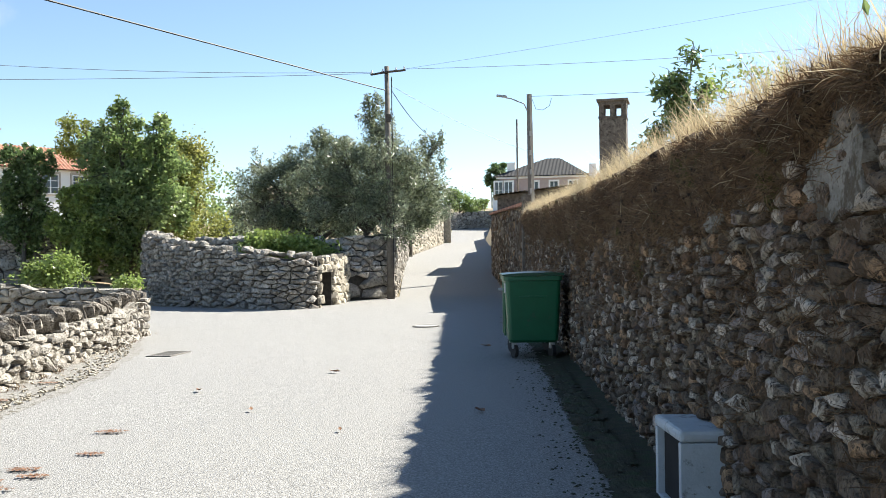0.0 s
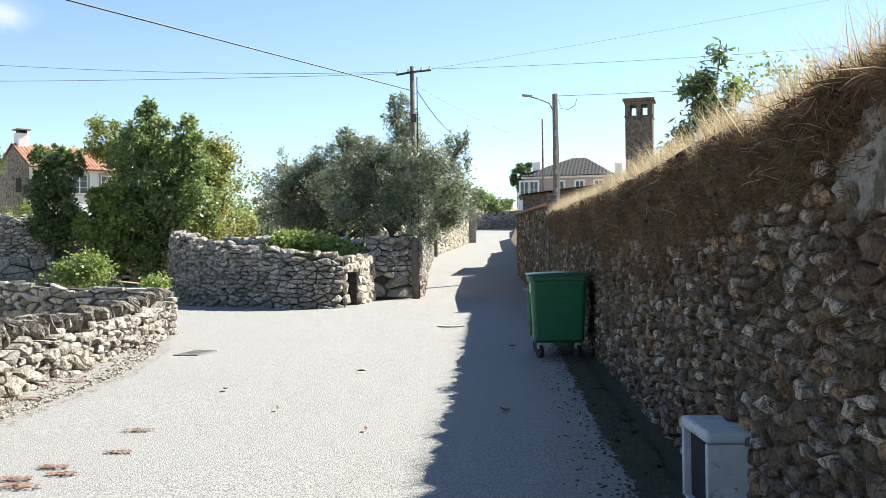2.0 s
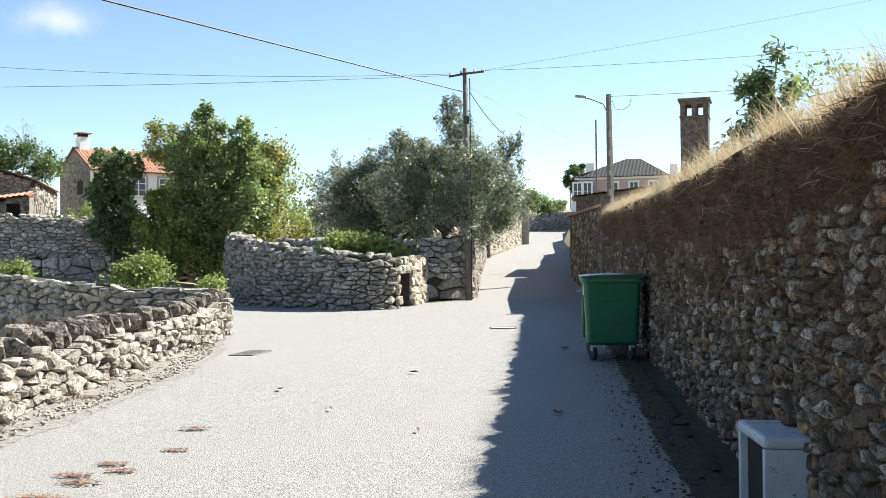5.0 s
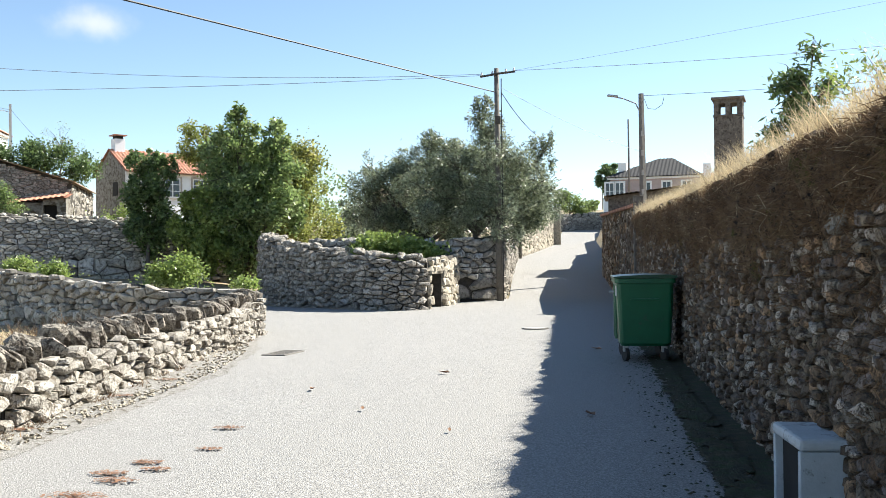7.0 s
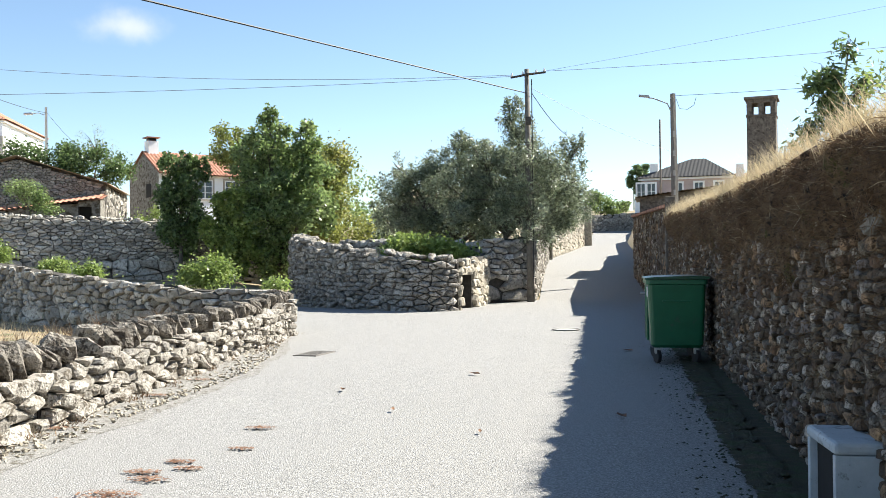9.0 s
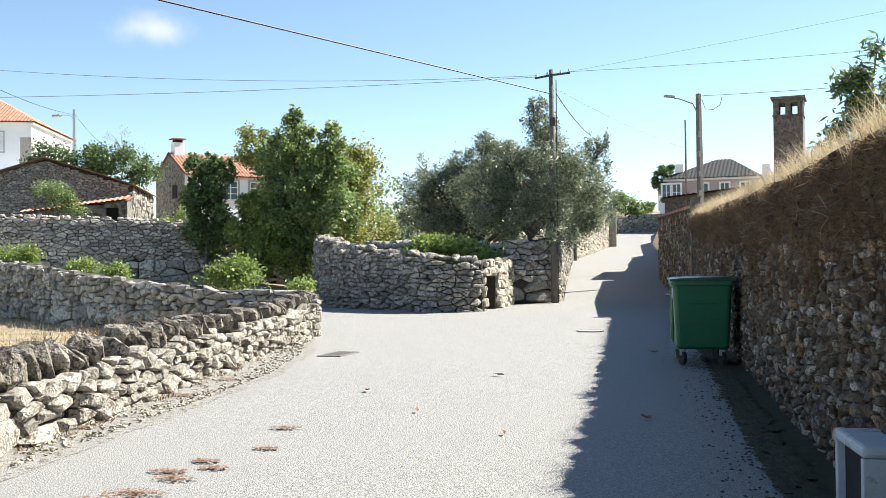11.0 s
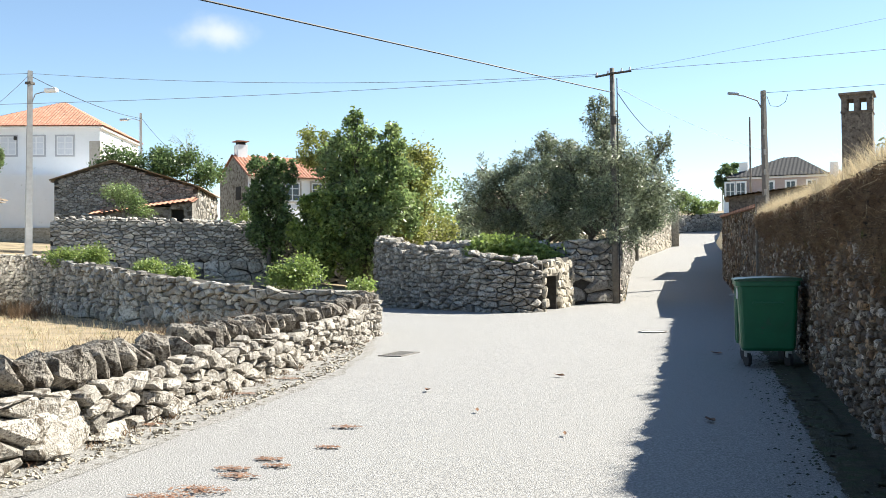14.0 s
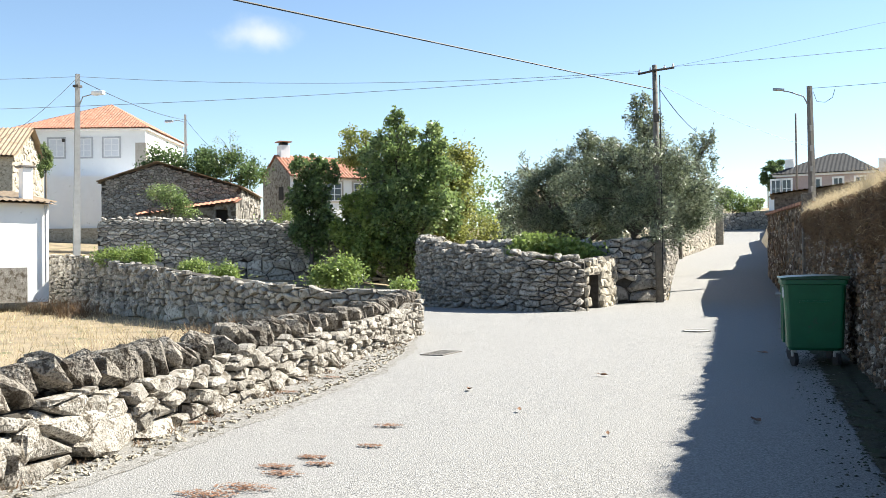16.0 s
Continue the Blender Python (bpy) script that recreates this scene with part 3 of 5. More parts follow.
# the big rubble wall on the right, path running towards the camera so that its face looks at the road
ys = [28.8, 24, 20, 16, 12, 9, 7.2, 5, 3.4, 0, -5]
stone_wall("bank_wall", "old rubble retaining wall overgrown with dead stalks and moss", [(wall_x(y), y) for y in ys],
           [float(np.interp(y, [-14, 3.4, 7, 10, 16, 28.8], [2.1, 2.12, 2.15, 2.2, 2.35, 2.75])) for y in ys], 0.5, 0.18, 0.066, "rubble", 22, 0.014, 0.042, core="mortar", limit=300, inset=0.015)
ys = [50, 44, 36, 29.0]
stone_wall("coped_wall", "mossy stone garden wall under a red tile coping", [(wall_x(y), y) for y in ys],
           [float(np.interp(y, [29, 50], [3.05, 3.7])) for y in ys], 0.5, 0.4, 0.18, "rubble", 23, 0.01, 0.03, core="mortar", inset=0.0)


# ---- vegetation ----
def scatter_leaves(name, blobs, count, length, width, mat, seed, parent, shell=0.55, droop=0.0, clump=0.0):
    """Many small pointed leaves in the outer parts of a crown's lobes."""
    rs = np.random.RandomState(seed)
    vol = np.array([b[3] * b[4] * b[5] for b in blobs]) ** 0.72
    which = rs.choice(len(blobs), count, p=vol / vol.sum())
    B = np.array(blobs)[which]
    v = rs.normal(size=(count, 3))
    v /= np.linalg.norm(v, axis=1)[:, None]
    r = shell + (1 - shell) * rs.rand(count) ** 0.6
    lump = 1 + 0.22 * np.sin(v[:, 0] * 5 + which) * np.sin(v[:, 1] * 4 + which * 2.1) * np.sin(v[:, 2] * 6 + which * 0.7)
    stray = 1 + 0.3 * np.abs(rs.normal(size=count)) * (rs.rand(count) < 0.45)
    c = B[:, :3] + v * B[:, 3:6] * (r * lump * stray)[:, None]
    if clump:
        k = max(1, count // 9)
        tw = c[rs.randint(0, count, k)]
        pick = rs.randint(0, k, count)
        c = np.where((rs.rand(count) < 0.75)[:, None], tw[pick] + rs.normal(scale=clump, size=(count, 3)), c)
    a = rs.normal(size=(count, 3)) + 0.7 * v
    a[:, 2] = a[:, 2] * 0.8 - droop
    a /= np.linalg.norm(a, axis=1)[:, None]
    b = np.cross(a, rs.normal(size=(count, 3)))
    b /= np.linalg.norm(b, axis=1)[:, None]
    ln = length * rs.uniform(0.6, 1.3, count)[:, None]
    wd = width * rs.uniform(0.6, 1.3, count)[:, None]
    q = np.stack([c - a * ln / 2, c + b * wd / 2, c + a * ln / 2, c - b * wd / 2], 1).reshape(-1, 3)
    me = bpy.data.meshes.new(name)
    me.vertices.add(count * 4)
    me.vertices.foreach_set("co", q.astype(np.float32).ravel())
    me.loops.add(count * 4)
    me.loops.foreach_set("vertex_index", np.arange(count * 4, dtype=np.int32))
    me.polygons.add(count)
    me.polygons.foreach_set("loop_start", np.arange(0, count * 4, 4, dtype=np.int32))
    me.polygons.foreach_set("loop_total", np.full(count, 4, dtype=np.int32))
    me.update()
    me.materials.append(M[mat])
    ob = new(name, me)
    ob.parent = parent
    return ob


def tree(name, label, category, base, blobs, count, leaf, mat, seed, trunk=0.16, lean=(0, 0), shell=0.5, droop=0.0, clump=0.0, twigs=0, sprays=5):
    """A tree: tapered trunk, limbs out to each lobe of the crown, and leaves. Lobes are (x, y, z, rx, ry, rz) from the base."""
    x, y = base
    rng = random.Random(seed)
    ob = thing(name, pose(x, y, ground_z(x, y) - 0.05), label, category)
    extra = []
    for b in blobs:
        for _ in range(sprays):
            v = Vector((rng.gauss(0, 1), rng.gauss(0, 1), rng.gauss(0.25, 1))).normalized()
            k, q = rng.uniform(0.16, 0.36), rng.uniform(0.66, 1.08)
            extra.append((b[0] + v.x * b[3] * q, b[1] + v.y * b[4] * q, b[2] + v.z * b[5] * q, b[3] * k, b[4] * k, b[5] * k * 1.2))
    low = min(b[2] - b[5] for b in blobs)
    fork = Vector((lean[0], lean[1], max(0.5, low + 0.35)))
    part("trunk", tubed([(0, 0, -0.2), fork * 0.5 + Vector((rng.uniform(-0.1, 0.1), 0, 0)), fork], [trunk * 1.3, trunk, trunk * 0.85], 9), "bark", ob, smooth=True)
    for b in blobs:
        c = Vector(b[:3])
        mid = fork.lerp(c, 0.5) + Vector((rng.uniform(-0.2, 0.2), rng.uniform(-0.2, 0.2), rng.uniform(-0.1, 0.25)))
        bm = tubed([fork, mid, c], [trunk * 0.6, trunk * 0.35, trunk * 0.14], 6)
        for _ in range(5 + twigs):
            e = c + Vector((rng.uniform(-1, 1) * b[3], rng.uniform(-1, 1) * b[4], rng.uniform(-0.3, 1.0) * b[5])) * 0.95
            tube(bm, [mid.lerp(c, rng.uniform(0.2, 1)), (c + e) / 2 + Vector((0, 0, 0.1)), e], [trunk * 0.16, trunk * 0.09, trunk * 0.03], 4)
        part("limb", bm, "bark", ob)
    heart = [(b[0], b[1], b[2], b[3] * 0.62, b[4] * 0.62, b[5] * 0.62) for b in blobs]
    scatter_leaves("crown", heart + extra, count, leaf[0], leaf[1], mat, seed, ob, shell, droop, clump)
    return ob


def blades(name, roots, mat, rs, parent=None, hmin=0.15, hmax=0.4, width=0.006, lean=0.35, way=(0, 0, 1)):
    """Thin bent blades, two segments each."""
    n = len(roots)
    h = rs.uniform(hmin, hmax, n)[:, None]
    d = np.array(way) + rs.normal(scale=lean, size=(n, 3))
    d /= np.linalg.norm(d, axis=1)[:, None]
    side = np.cross(d, rs.normal(size=(n, 3)))
    side /= np.linalg.norm(side, axis=1)[:, None]
    w = side * (width * rs.uniform(0.6, 1.5, n))[:, None]
    mid = roots + d * h * 0.55
    tip = roots + d * h + np.c_[rs.normal(scale=0.18, size=(n, 2)) * h, -np.abs(rs.normal(scale=0.12, size=n))[:, None] * h]
    q = np.stack([roots - w, roots + w, mid + w * 0.8, mid - w * 0.8, tip], 1).reshape(-1, 3)
    me = bpy.data.meshes.new(name)
    me.vertices.add(n * 5)
    me.vertices.foreach_set("co", q.astype(np.float32).ravel())
    k = np.arange(n, dtype=np.int32)[:, None] * 5
    me.loops.add(n * 7)
    me.loops.foreach_set("vertex_index", (k + np.array([0, 1, 2, 3, 3, 2, 4], dtype=np.int32)).ravel())
    me.polygons.add(n * 2)
    me.polygons.foreach_set("loop_start", (np.arange(n, dtype=np.int32)[:, None] * 7 + np.array([0, 4], dtype=np.int32)).ravel())
    me.polygons.foreach_set("loop_total", np.tile(np.array([4, 3], dtype=np.int32), n))
    me.update()
    me.materials.append(M[mat])
    ob = new(name, me)
    if parent:
        ob.parent = parent
    return ob


def bank_top(y):
    return float(np.interp(y, [-14, 3.4, 7, 10, 16, 28.8], [2.1, 2.12, 2.15, 2.2, 2.35, 2.75]))


def mat_drop(y):
    """How far the thatch of dead growth hangs down the wall's face."""
    return max(0.1, 0.36 + 0.34 * smoothstep(4.5, 8, y) - 0.1 * smoothstep(16, 26, y) + 0.5 * noise.noise((y * 0.45, 3, 1)) + 0.32 * noise.noise((y * 1.9, 8, 1)) + 0.14 * noise.noise((y * 7, 2, 1)))


def mat_point(y, s):
    """A point of the thatch: s runs from the bank over the wall's edge and down its face."""
    top, x = bank_top(y), wall_x(y)
    if s < 0.4:
        f = s / 0.4
        p, n = Vector((x + 0.6 - 0.62 * f, y, top + 0.14 - 0.1 * f)), Vector((0, 0, 1))
    else:
        f = (s - 0.4) / 0.6
        p, n = Vector((x - 0.02 - 0.06 * math.sin(f * 3.1) + 0.05 * f * f, y, top + 0.04 - mat_drop(y) * f)), Vector((-1, 0, 0.3))
    lump = 0.10 * noise.noise((y * 2.3, p.z * 3.5, 1)) + 0.06 * noise.noise((y * 7, p.z * 9, 4)) + 0.035 * noise.noise((y * 21, p.z * 24, 6))
    return p + n * max(-0.03, lump + 0.035) * (1 - 0.8 * smoothstep(0.8, 1, s))


def bank_mat():
    ys, cols = spaced((2.0, 9, 0.045), (9, 28.8, 0.09)), 30
    verts = [mat_point(y, k / cols) for y in ys for k in range(cols + 1)]
    w = cols + 1
    faces = [(j * w + k, j * w + k + 1, (j + 1) * w + k + 1, (j + 1) * w + k) for j in range(len(ys) - 1) for k in range(cols)]
    tagged(mesh_object("thatch", verts, faces, "thatch"), "matted brown dead growth hanging over the top of the wall", "weeds", kind="stuff")


def bank_grass():
    rs = np.random.RandomState(5)
    tufts, per = 3000, 34
    ty = 2.2 + 26.6 * rs.rand(tufts) ** 1.4
    toff = -0.01 + 1.9 * rs.rand(tufts) ** 1.7
    size = np.clip(rs.lognormal(0.0, 0.35, tufts), 0.45, 1.9)
    k = np.repeat(np.arange(tufts), per)
    y = ty[k] + rs.normal(scale=0.05, size=tufts * per)
    off = toff[k] + rs.normal(scale=0.04, size=tufts * per)
    roots = np.array([(wall_x(b) + o, b, bank_top(b) - 0.04 + min(0.25, max(0, o) * 0.2)) for b, o in zip(y, off)])
    for name, lo, hi in (("dry_grass", 0.45, 0.9), ("dry_grass", 0.9, 1.25), ("dry_grass", 1.25, 1.91)):
        keep = (size[k] >= lo) & (size[k] < hi)
        mid = (lo + hi) / 2
        tagged(blades(name, roots[keep], "straw", rs, None, 0.1 * mid, 0.07 + 0.26 * mid, 0.0019, 0.3), "bleached dry grass along the top of the bank", "grass", kind="stuff")
    n = 44000
    y = 2.1 + 26.6 * rs.rand(n) ** 1.5
    cut = 0.43 + 0.57 * rs.rand(n) ** 1.2
    roots = np.array([mat_point(b, c) for b, c in zip(y, cut)])
    tagged(blades("dead_stalks", roots, "dead", rs, None, 0.03, 0.14, 0.0018, 0.8, (-0.5, -0.1, -0.1)), "brown dead stalks hanging over the wall face", "grass", kind="stuff")
    n = 1500
    y = 2.1 + 20 * rs.rand(n) ** 2
    cut = 0.2 + 0.7 * rs.rand(n) ** 1.5
    roots = np.array([mat_point(b, c) for b, c in zip(y, cut)])
    tagged(blades("pale_stalks", roots, "straw", rs, None, 0.06, 0.2, 0.0013, 0.6, (-0.4, -0.1, 0.1)), "pale dry stalks drooping from the bank", "grass", kind="stuff")
    n = 38000
    y = 2.2 + 26.6 * rs.rand(n) ** 1.2
    z = rs.rand(n) ** 0.7
    roots = np.array([(wall_x(b) - 0.02, b, bank_top(b) * (0.25 + 0.75 * q)) for b, q in zip(y, z)])
    keep = np.array([noise.noise((r[1] * 1.1, r[2] * 1.6, 9)) > 0.1 - 0.3 * (r[2] > 1.2) for r in roots])
    tagged(blades("wall_weeds", roots[keep], "dead", rs, None, 0.04, 0.13, 0.0018, 0.8, (-0.4, 0, 0.0)), "withered weeds in the joints of the rubble wall", "weeds", kind="stuff")


bank_mat()
bank_grass()


def field_grass():
    rs = np.random.RandomState(6)
    n = 26000
    pts = []
    while len(pts) < n:
        x, y = rs.uniform(-30, -4.9), rs.uniform(4, 36)
        d = Vector((x, y)) - BACK_A
        if d.dot(BACK_N) < 0.1 and x < -5.0 - max(0, y - 9) * 0.09:
            pts.append((x, y, ground_z(x, y) - 0.05))
    tagged(blades("stubble", np.array(pts), "straw", rs, None, 0.08, 0.26, 0.005, 0.45), "dry yellow stubble in the walled field", "grass", kind="stuff")
    pts = []
    for _ in range(75):
        f = rs.rand()
        cx, cy = -6.4 - 1.3 * f - abs(rs.normal()) * 0.7, 10.8 + 8.6 * f
        pts += [(cx + rs.normal() * 0.09, cy + rs.normal() * 0.09, 0) for _ in range(rs.randint(12, 46))]
    for _ in range(26):
        f = rs.rand()
        cx, cy = -21.5 + 3.6 * f + rs.normal() * 0.5, 28.6 - 2.6 * f - abs(rs.normal()) * 0.5
        pts += [(cx + rs.normal() * 0.14, cy + rs.normal() * 0.14, ground_z(cx, cy) - 0.03) for _ in range(rs.randint(15, 50))]
    tagged(blades("dead_brush", np.array(pts), "dead", rs, None, 0.25, 0.85, 0.005, 0.3), "reddish brown dead brush in the corner of the field", "weeds", kind="stuff")


field_grass()

# olives behind the round enclosure and along the lane
tree("olive_tree", "grey-green olive tree behind the stone enclosure", "tree", (-5.6, 43.5),
     [(0, 0, 3.9, 2.2, 2, 1.7), (-2.0, 0.2, 4.4, 1.5, 1.4, 1.3), (1.9, -0.4, 3.4, 1.9, 1.6, 1.8), (0.8, 0, 5.6, 1.3, 1.3, 1.0), (-0.9, 0, 5.3, 1.1, 1.0, 1.0), (-2.6, 0, 5.2, 0.6, 0.6, 0.9), (-1.0, 0, 2.6, 2.0, 1.6, 1.0), (-2.7, 0, 3.7, 0.8, 0.7, 0.9), (0.2, 0, 6.4, 0.5, 0.5, 0.6)], 50000, (0.17, 0.045), "olive", 31, 0.2, shell=0.1, twigs=4, sprays=26)
tree("olive_tree", "tall olive tree crowding the wooden power pole", "tree", (-3.0, 38.6),
     [(0.2, -0.6, 3.7, 2.1, 1.5, 1.5), (-1.6, 0.2, 4.0, 1.5, 1.3, 1.5), (0.9, -2.2, 4.5, 1.3, 0.9, 1.4), (1.0, -2.5, 3.1, 1.0, 0.7, 0.9), (2.2, -0.4, 4.1, 1.2, 1.2, 1.3), (2.6, 0, 5.6, 0.55, 0.5, 1.0), (0.6, -0.5, 5.7, 1.0, 0.9, 0.9), (0.5, -0.4, 6.6, 0.75, 0.6, 0.8), (0.3, 0.2, 7.6, 0.45, 0.4, 0.5), (-0.9, 0, 5.4, 1.0, 0.9, 0.9)], 46000, (0.165, 0.044), "olive", 32, 0.18, shell=0.1, twigs=4, sprays=26)
tree("olive_tree", "olive tree overhanging the lane wall", "tree", (-3.2, 53),
     [(0.6, 0, 4.2, 2.2, 2.5, 1.9), (1.4, 2, 3.6, 2, 2, 1.6), (0.9, 0, 5.4, 1.1, 1.1, 0.9)], 30000, (0.14, 0.045), "olive", 33, 0.18, shell=0.1, sprays=26)
tree("olive_tree", "olive tree beyond the lane wall", "tree", (-3.6, 64),
     [(0.9, 0, 4.0, 2.0, 2.5, 1.6), (1.6, 3, 3.9, 1.6, 2, 1.3)], 18000, (0.15, 0.05), "olive", 34, 0.18, shell=0.1, sprays=24)
# broad-leaved trees by the junction
tree("broadleaf_tree", "tall dense green fruit tree by the side road", "tree", (-13.5, 42.2),
     [(0, 0, 3.3, 2.2, 1.8, 1.9), (0.1, 0, 5.0, 2.1, 1.7, 1.4), (-0.4, 0, 6.7, 1.0, 1.0, 1.0), (-1.3, 0, 5.7, 1.0, 1.0, 0.9), (1.2, 0, 6.3, 0.8, 0.8, 1.0), (1.3, -0.3, 3.6, 1.2, 1.1, 1.6), (0.2, -0.4, 1.4, 1.4, 1.0, 1.2), (-0.4, 0, 7.7, 0.45, 0.4, 0.5), (1.4, 0, 7.2, 0.35, 0.35, 0.4)], 25000, (0.2, 0.12), "leaf", 35, 0.18, shell=0.1, sprays=22)
tree("broadleaf_tree", "yellowing broad tree behind the green one", "tree", (-16.4, 54),
     [(0, 0, 4.4, 3.0, 2.6, 2.7), (1.2, 0, 5.5, 2.0, 2, 1.6), (1.9, 0, 3.9, 1.9, 1.8, 2.2), (-3.4, 0, 7.0, 1.5, 1.4, 1.2), (2.0, 0, 2.0, 2.2, 1.6, 1.6)], 36000, (0.18, 0.12), "leaf_yellow", 36, 0.2, shell=0.2, sprays=26)
tree("shrub_tree", "dark bushy young tree over the terrace wall", "tree", (-17.6, 41.0),
     [(0, 0, 3.7, 1.05, 0.9, 1.3), (-0.2, 0, 4.9, 0.9, 0.7, 0.8), (0.3, 0, 2.3, 1.2, 0.9, 1.3), (0.9, 0, 4.8, 0.5, 0.5, 0.6)], 10000, (0.18, 0.11), "leaf_dark", 37, 0.1, shell=0.1, sprays=18)
tree("shrub", "bright leafy shrub between the trees", "shrub", (-15.5, 41.0),
     [(0, 0, 2.3, 1.3, 0.9, 1.1), (0.3, 0, 3.3, 1.0, 0.8, 0.9), (0.3, 0, 1.3, 1.2, 0.8, 0.9)], 9000, (0.18, 0.12), "leaf_bright", 38, 0.07, shell=0.1, sprays=16)


def hedge(name, label, base, blobs, count, leaf, mat, seed, z=None):
    x, y = base
    ob = thing(name, pose(x, y, ground_z(x, y) if z is None else z), label, "shrub")
    rng = random.Random(seed)
    bm = bmesh.new()
    for b in blobs:
        for _ in range(6):
            tube(bm, [(b[0] * 0.4, b[1] * 0.4, 0), (b[0], b[1], b[2] * 0.6), (b[0] + rng.uniform(-1, 1) * b[3] * 0.8, b[1] + rng.uniform(-1, 1) * b[4] * 0.8, b[2] + rng.uniform(-0.2, 0.7) * b[5])], [0.02, 0.014, 0.006], 4)
    part("stems", bm, "bark", ob)
    scatter_leaves("foliage", blobs, count, leaf[0], leaf[1], mat, seed, ob, 0.4, 0.0, 0.08)
    return ob


hedge("vine", "bright green vine spilling over the enclosure wall", (-5.6, 34.6), [(0, 0, 1.85, 1.3, 0.8, 0.5), (-0.6, 0, 2.1, 0.8, 0.6, 0.4), (1.2, 0, 1.7, 0.6, 0.6, 0.3)], 9000, (0.14, 0.11), "leaf_bright", 41)
hedge("bush", "round light green bush on the field's back wall", (-8.55, 21.5), [(0, 0, 0.35, 0.6, 0.5, 0.35), (-0.35, 0, 0.25, 0.4, 0.4, 0.25), (0.25, 0, 0.45, 0.3, 0.3, 0.25)], 3400, (0.085, 0.055), "leaf_bright", 42, 0.95)
hedge("bush", "small pale green bush on the wall's end", (-6.75, 20.9), [(0, 0, 0.12, 0.3, 0.25, 0.12)], 500, (0.08, 0.05), "leaf_bright", 43, 0.9)


# ---- street things ----
def wheeled_bin():
    """Green four-wheeled refuse container, its short end to the camera."""
    ob = thing("waste_container", pose(1.33, 14.95, 0.02, 0, 0, -1.5) @ Matrix.Diagonal((1.02, 1, 1.03, 1)), "dirty green plastic four-wheeled waste container beside the wall", "waste container")
    bm = bmesh.new()
    levels = [(0.22, 0.33, 0.58), (0.26, 0.36, 0.62), (0.75, 0.385, 0.655), (1.10, 0.40, 0.68), (1.11, 0.425, 0.71), (1.17, 0.425, 0.71)]
    rings = []
    for z, a, b in levels:
        ring = []
        for sx, sy in ((1, 1), (-1, 1), (-1, -1), (1, -1)):
            for k in range(4):
                t = math.radians({(1, 1): 0, (-1, 1): 90, (-1, -1): 180, (1, -1): 270}[sx, sy] + k * 30)
                ring.append(bm.verts.new((sx * (a - 0.06) + 0.06 * math.cos(t), sy * (b - 0.06) + 0.06 * math.sin(t), z)))
        rings.append(ring)
    for r0, r1 in zip(rings, rings[1:]):
        for k in range(16):
            bm.faces.new((r0[k], r0[(k + 1) % 16], r1[(k + 1) % 16], r1[k]))
    bm.faces.new(rings[0][::-1])
    bm.faces.new(rings[-1])
    part("body", bm, "green", ob, smooth=False)
    bm = bmesh.new()
    prof = [(-0.44, 1.176), (-0.44, 1.195), (-0.3, 1.21), (0, 1.22), (0.3, 1.222), (0.44, 1.21), (0.44, 1.176)]
    ends = [[bm.verts.new((x, y, z)) for x, z in prof] for y in (-0.73, 0.73)]
    for k in range(len(prof)):
        k2 = (k + 1) % len(prof)
        bm.faces.new((ends[0][k], ends[0][k2], ends[1][k2], ends[1][k]))
    bm.faces.new(ends[0][::-1])
    bm.faces.new(ends[1])
    part("lid", bm, "lid", ob, "faded green lid with a pale rim")
    for sy in (-1, 1):
        part("rib", boxed(-0.41, sy * 0.25 - 0.03, 0.3, -0.375, sy * 0.25 + 0.03, 1.08, 0.01), "green", ob)
    part("panel_rib", boxed(-0.2, -0.69, 0.86, 0.2, -0.655, 0.89, 0.008), "green", ob)
    part("trunnion", tubed([(-0.43, -0.5, 0.98), (-0.50, -0.5, 0.98)], [0.02, 0.02], 10), "steel", ob, "pale steel lifting pin")
    part("sticker", boxed(-0.412, -0.62, 0.93, -0.395, -0.52, 1.07), "frame_white", ob, "worn pale sticker")
    for sx in (-1, 1):
        for sy in (-1, 1):
            fork = part("caster", boxed(sx * 0.27 - 0.04, sy * 0.5 - 0.05, 0.13, sx * 0.27 + 0.04, sy * 0.5 + 0.05, 0.23, 0.008), "steel", ob)
            bm = bmesh.new()
            bmesh.ops.create_cone(bm, cap_ends=True, segments=20, radius1=0.1, radius2=0.1, depth=0.05, matrix=pose(sx * 0.27, sy * 0.5, 0.1, 0, 90, 20))
            part("wheel", bm, "rubber", fork, "black rubber wheel")
    return ob


wheeled_bin()


def meter_box():
    """Grey meter cabinet with a dark recessed front, standing against the wall."""
    ob = thing("meter_cabinet", pose(1.43, 5.75, 0.0, 0, 0, 1), "grey painted concrete meter cabinet with a dark recessed door", "meter cabinet")
    part("side", boxed(-0.125, -0.30, -0.05, 0.29, -0.25, 0.452, 0.006), "box", ob)
    part("side", boxed(-0.125, 0.25, -0.05, 0.20, 0.30, 0.452, 0.006), "box", ob)
    part("top", boxed(-0.13, -0.305, 0.454, 0.29, 0.305, 0.522, 0.022), "box", ob)
    part("sill", boxed(-0.125, -0.248, -0.05, 0.20, 0.248, 0.05, 0.006), "box", ob)
    part("door", boxed(-0.08, -0.252, 0.05, -0.06, 0.252, 0.452), "dark", ob, "dark rusty recessed door")
    return ob


meter_box()


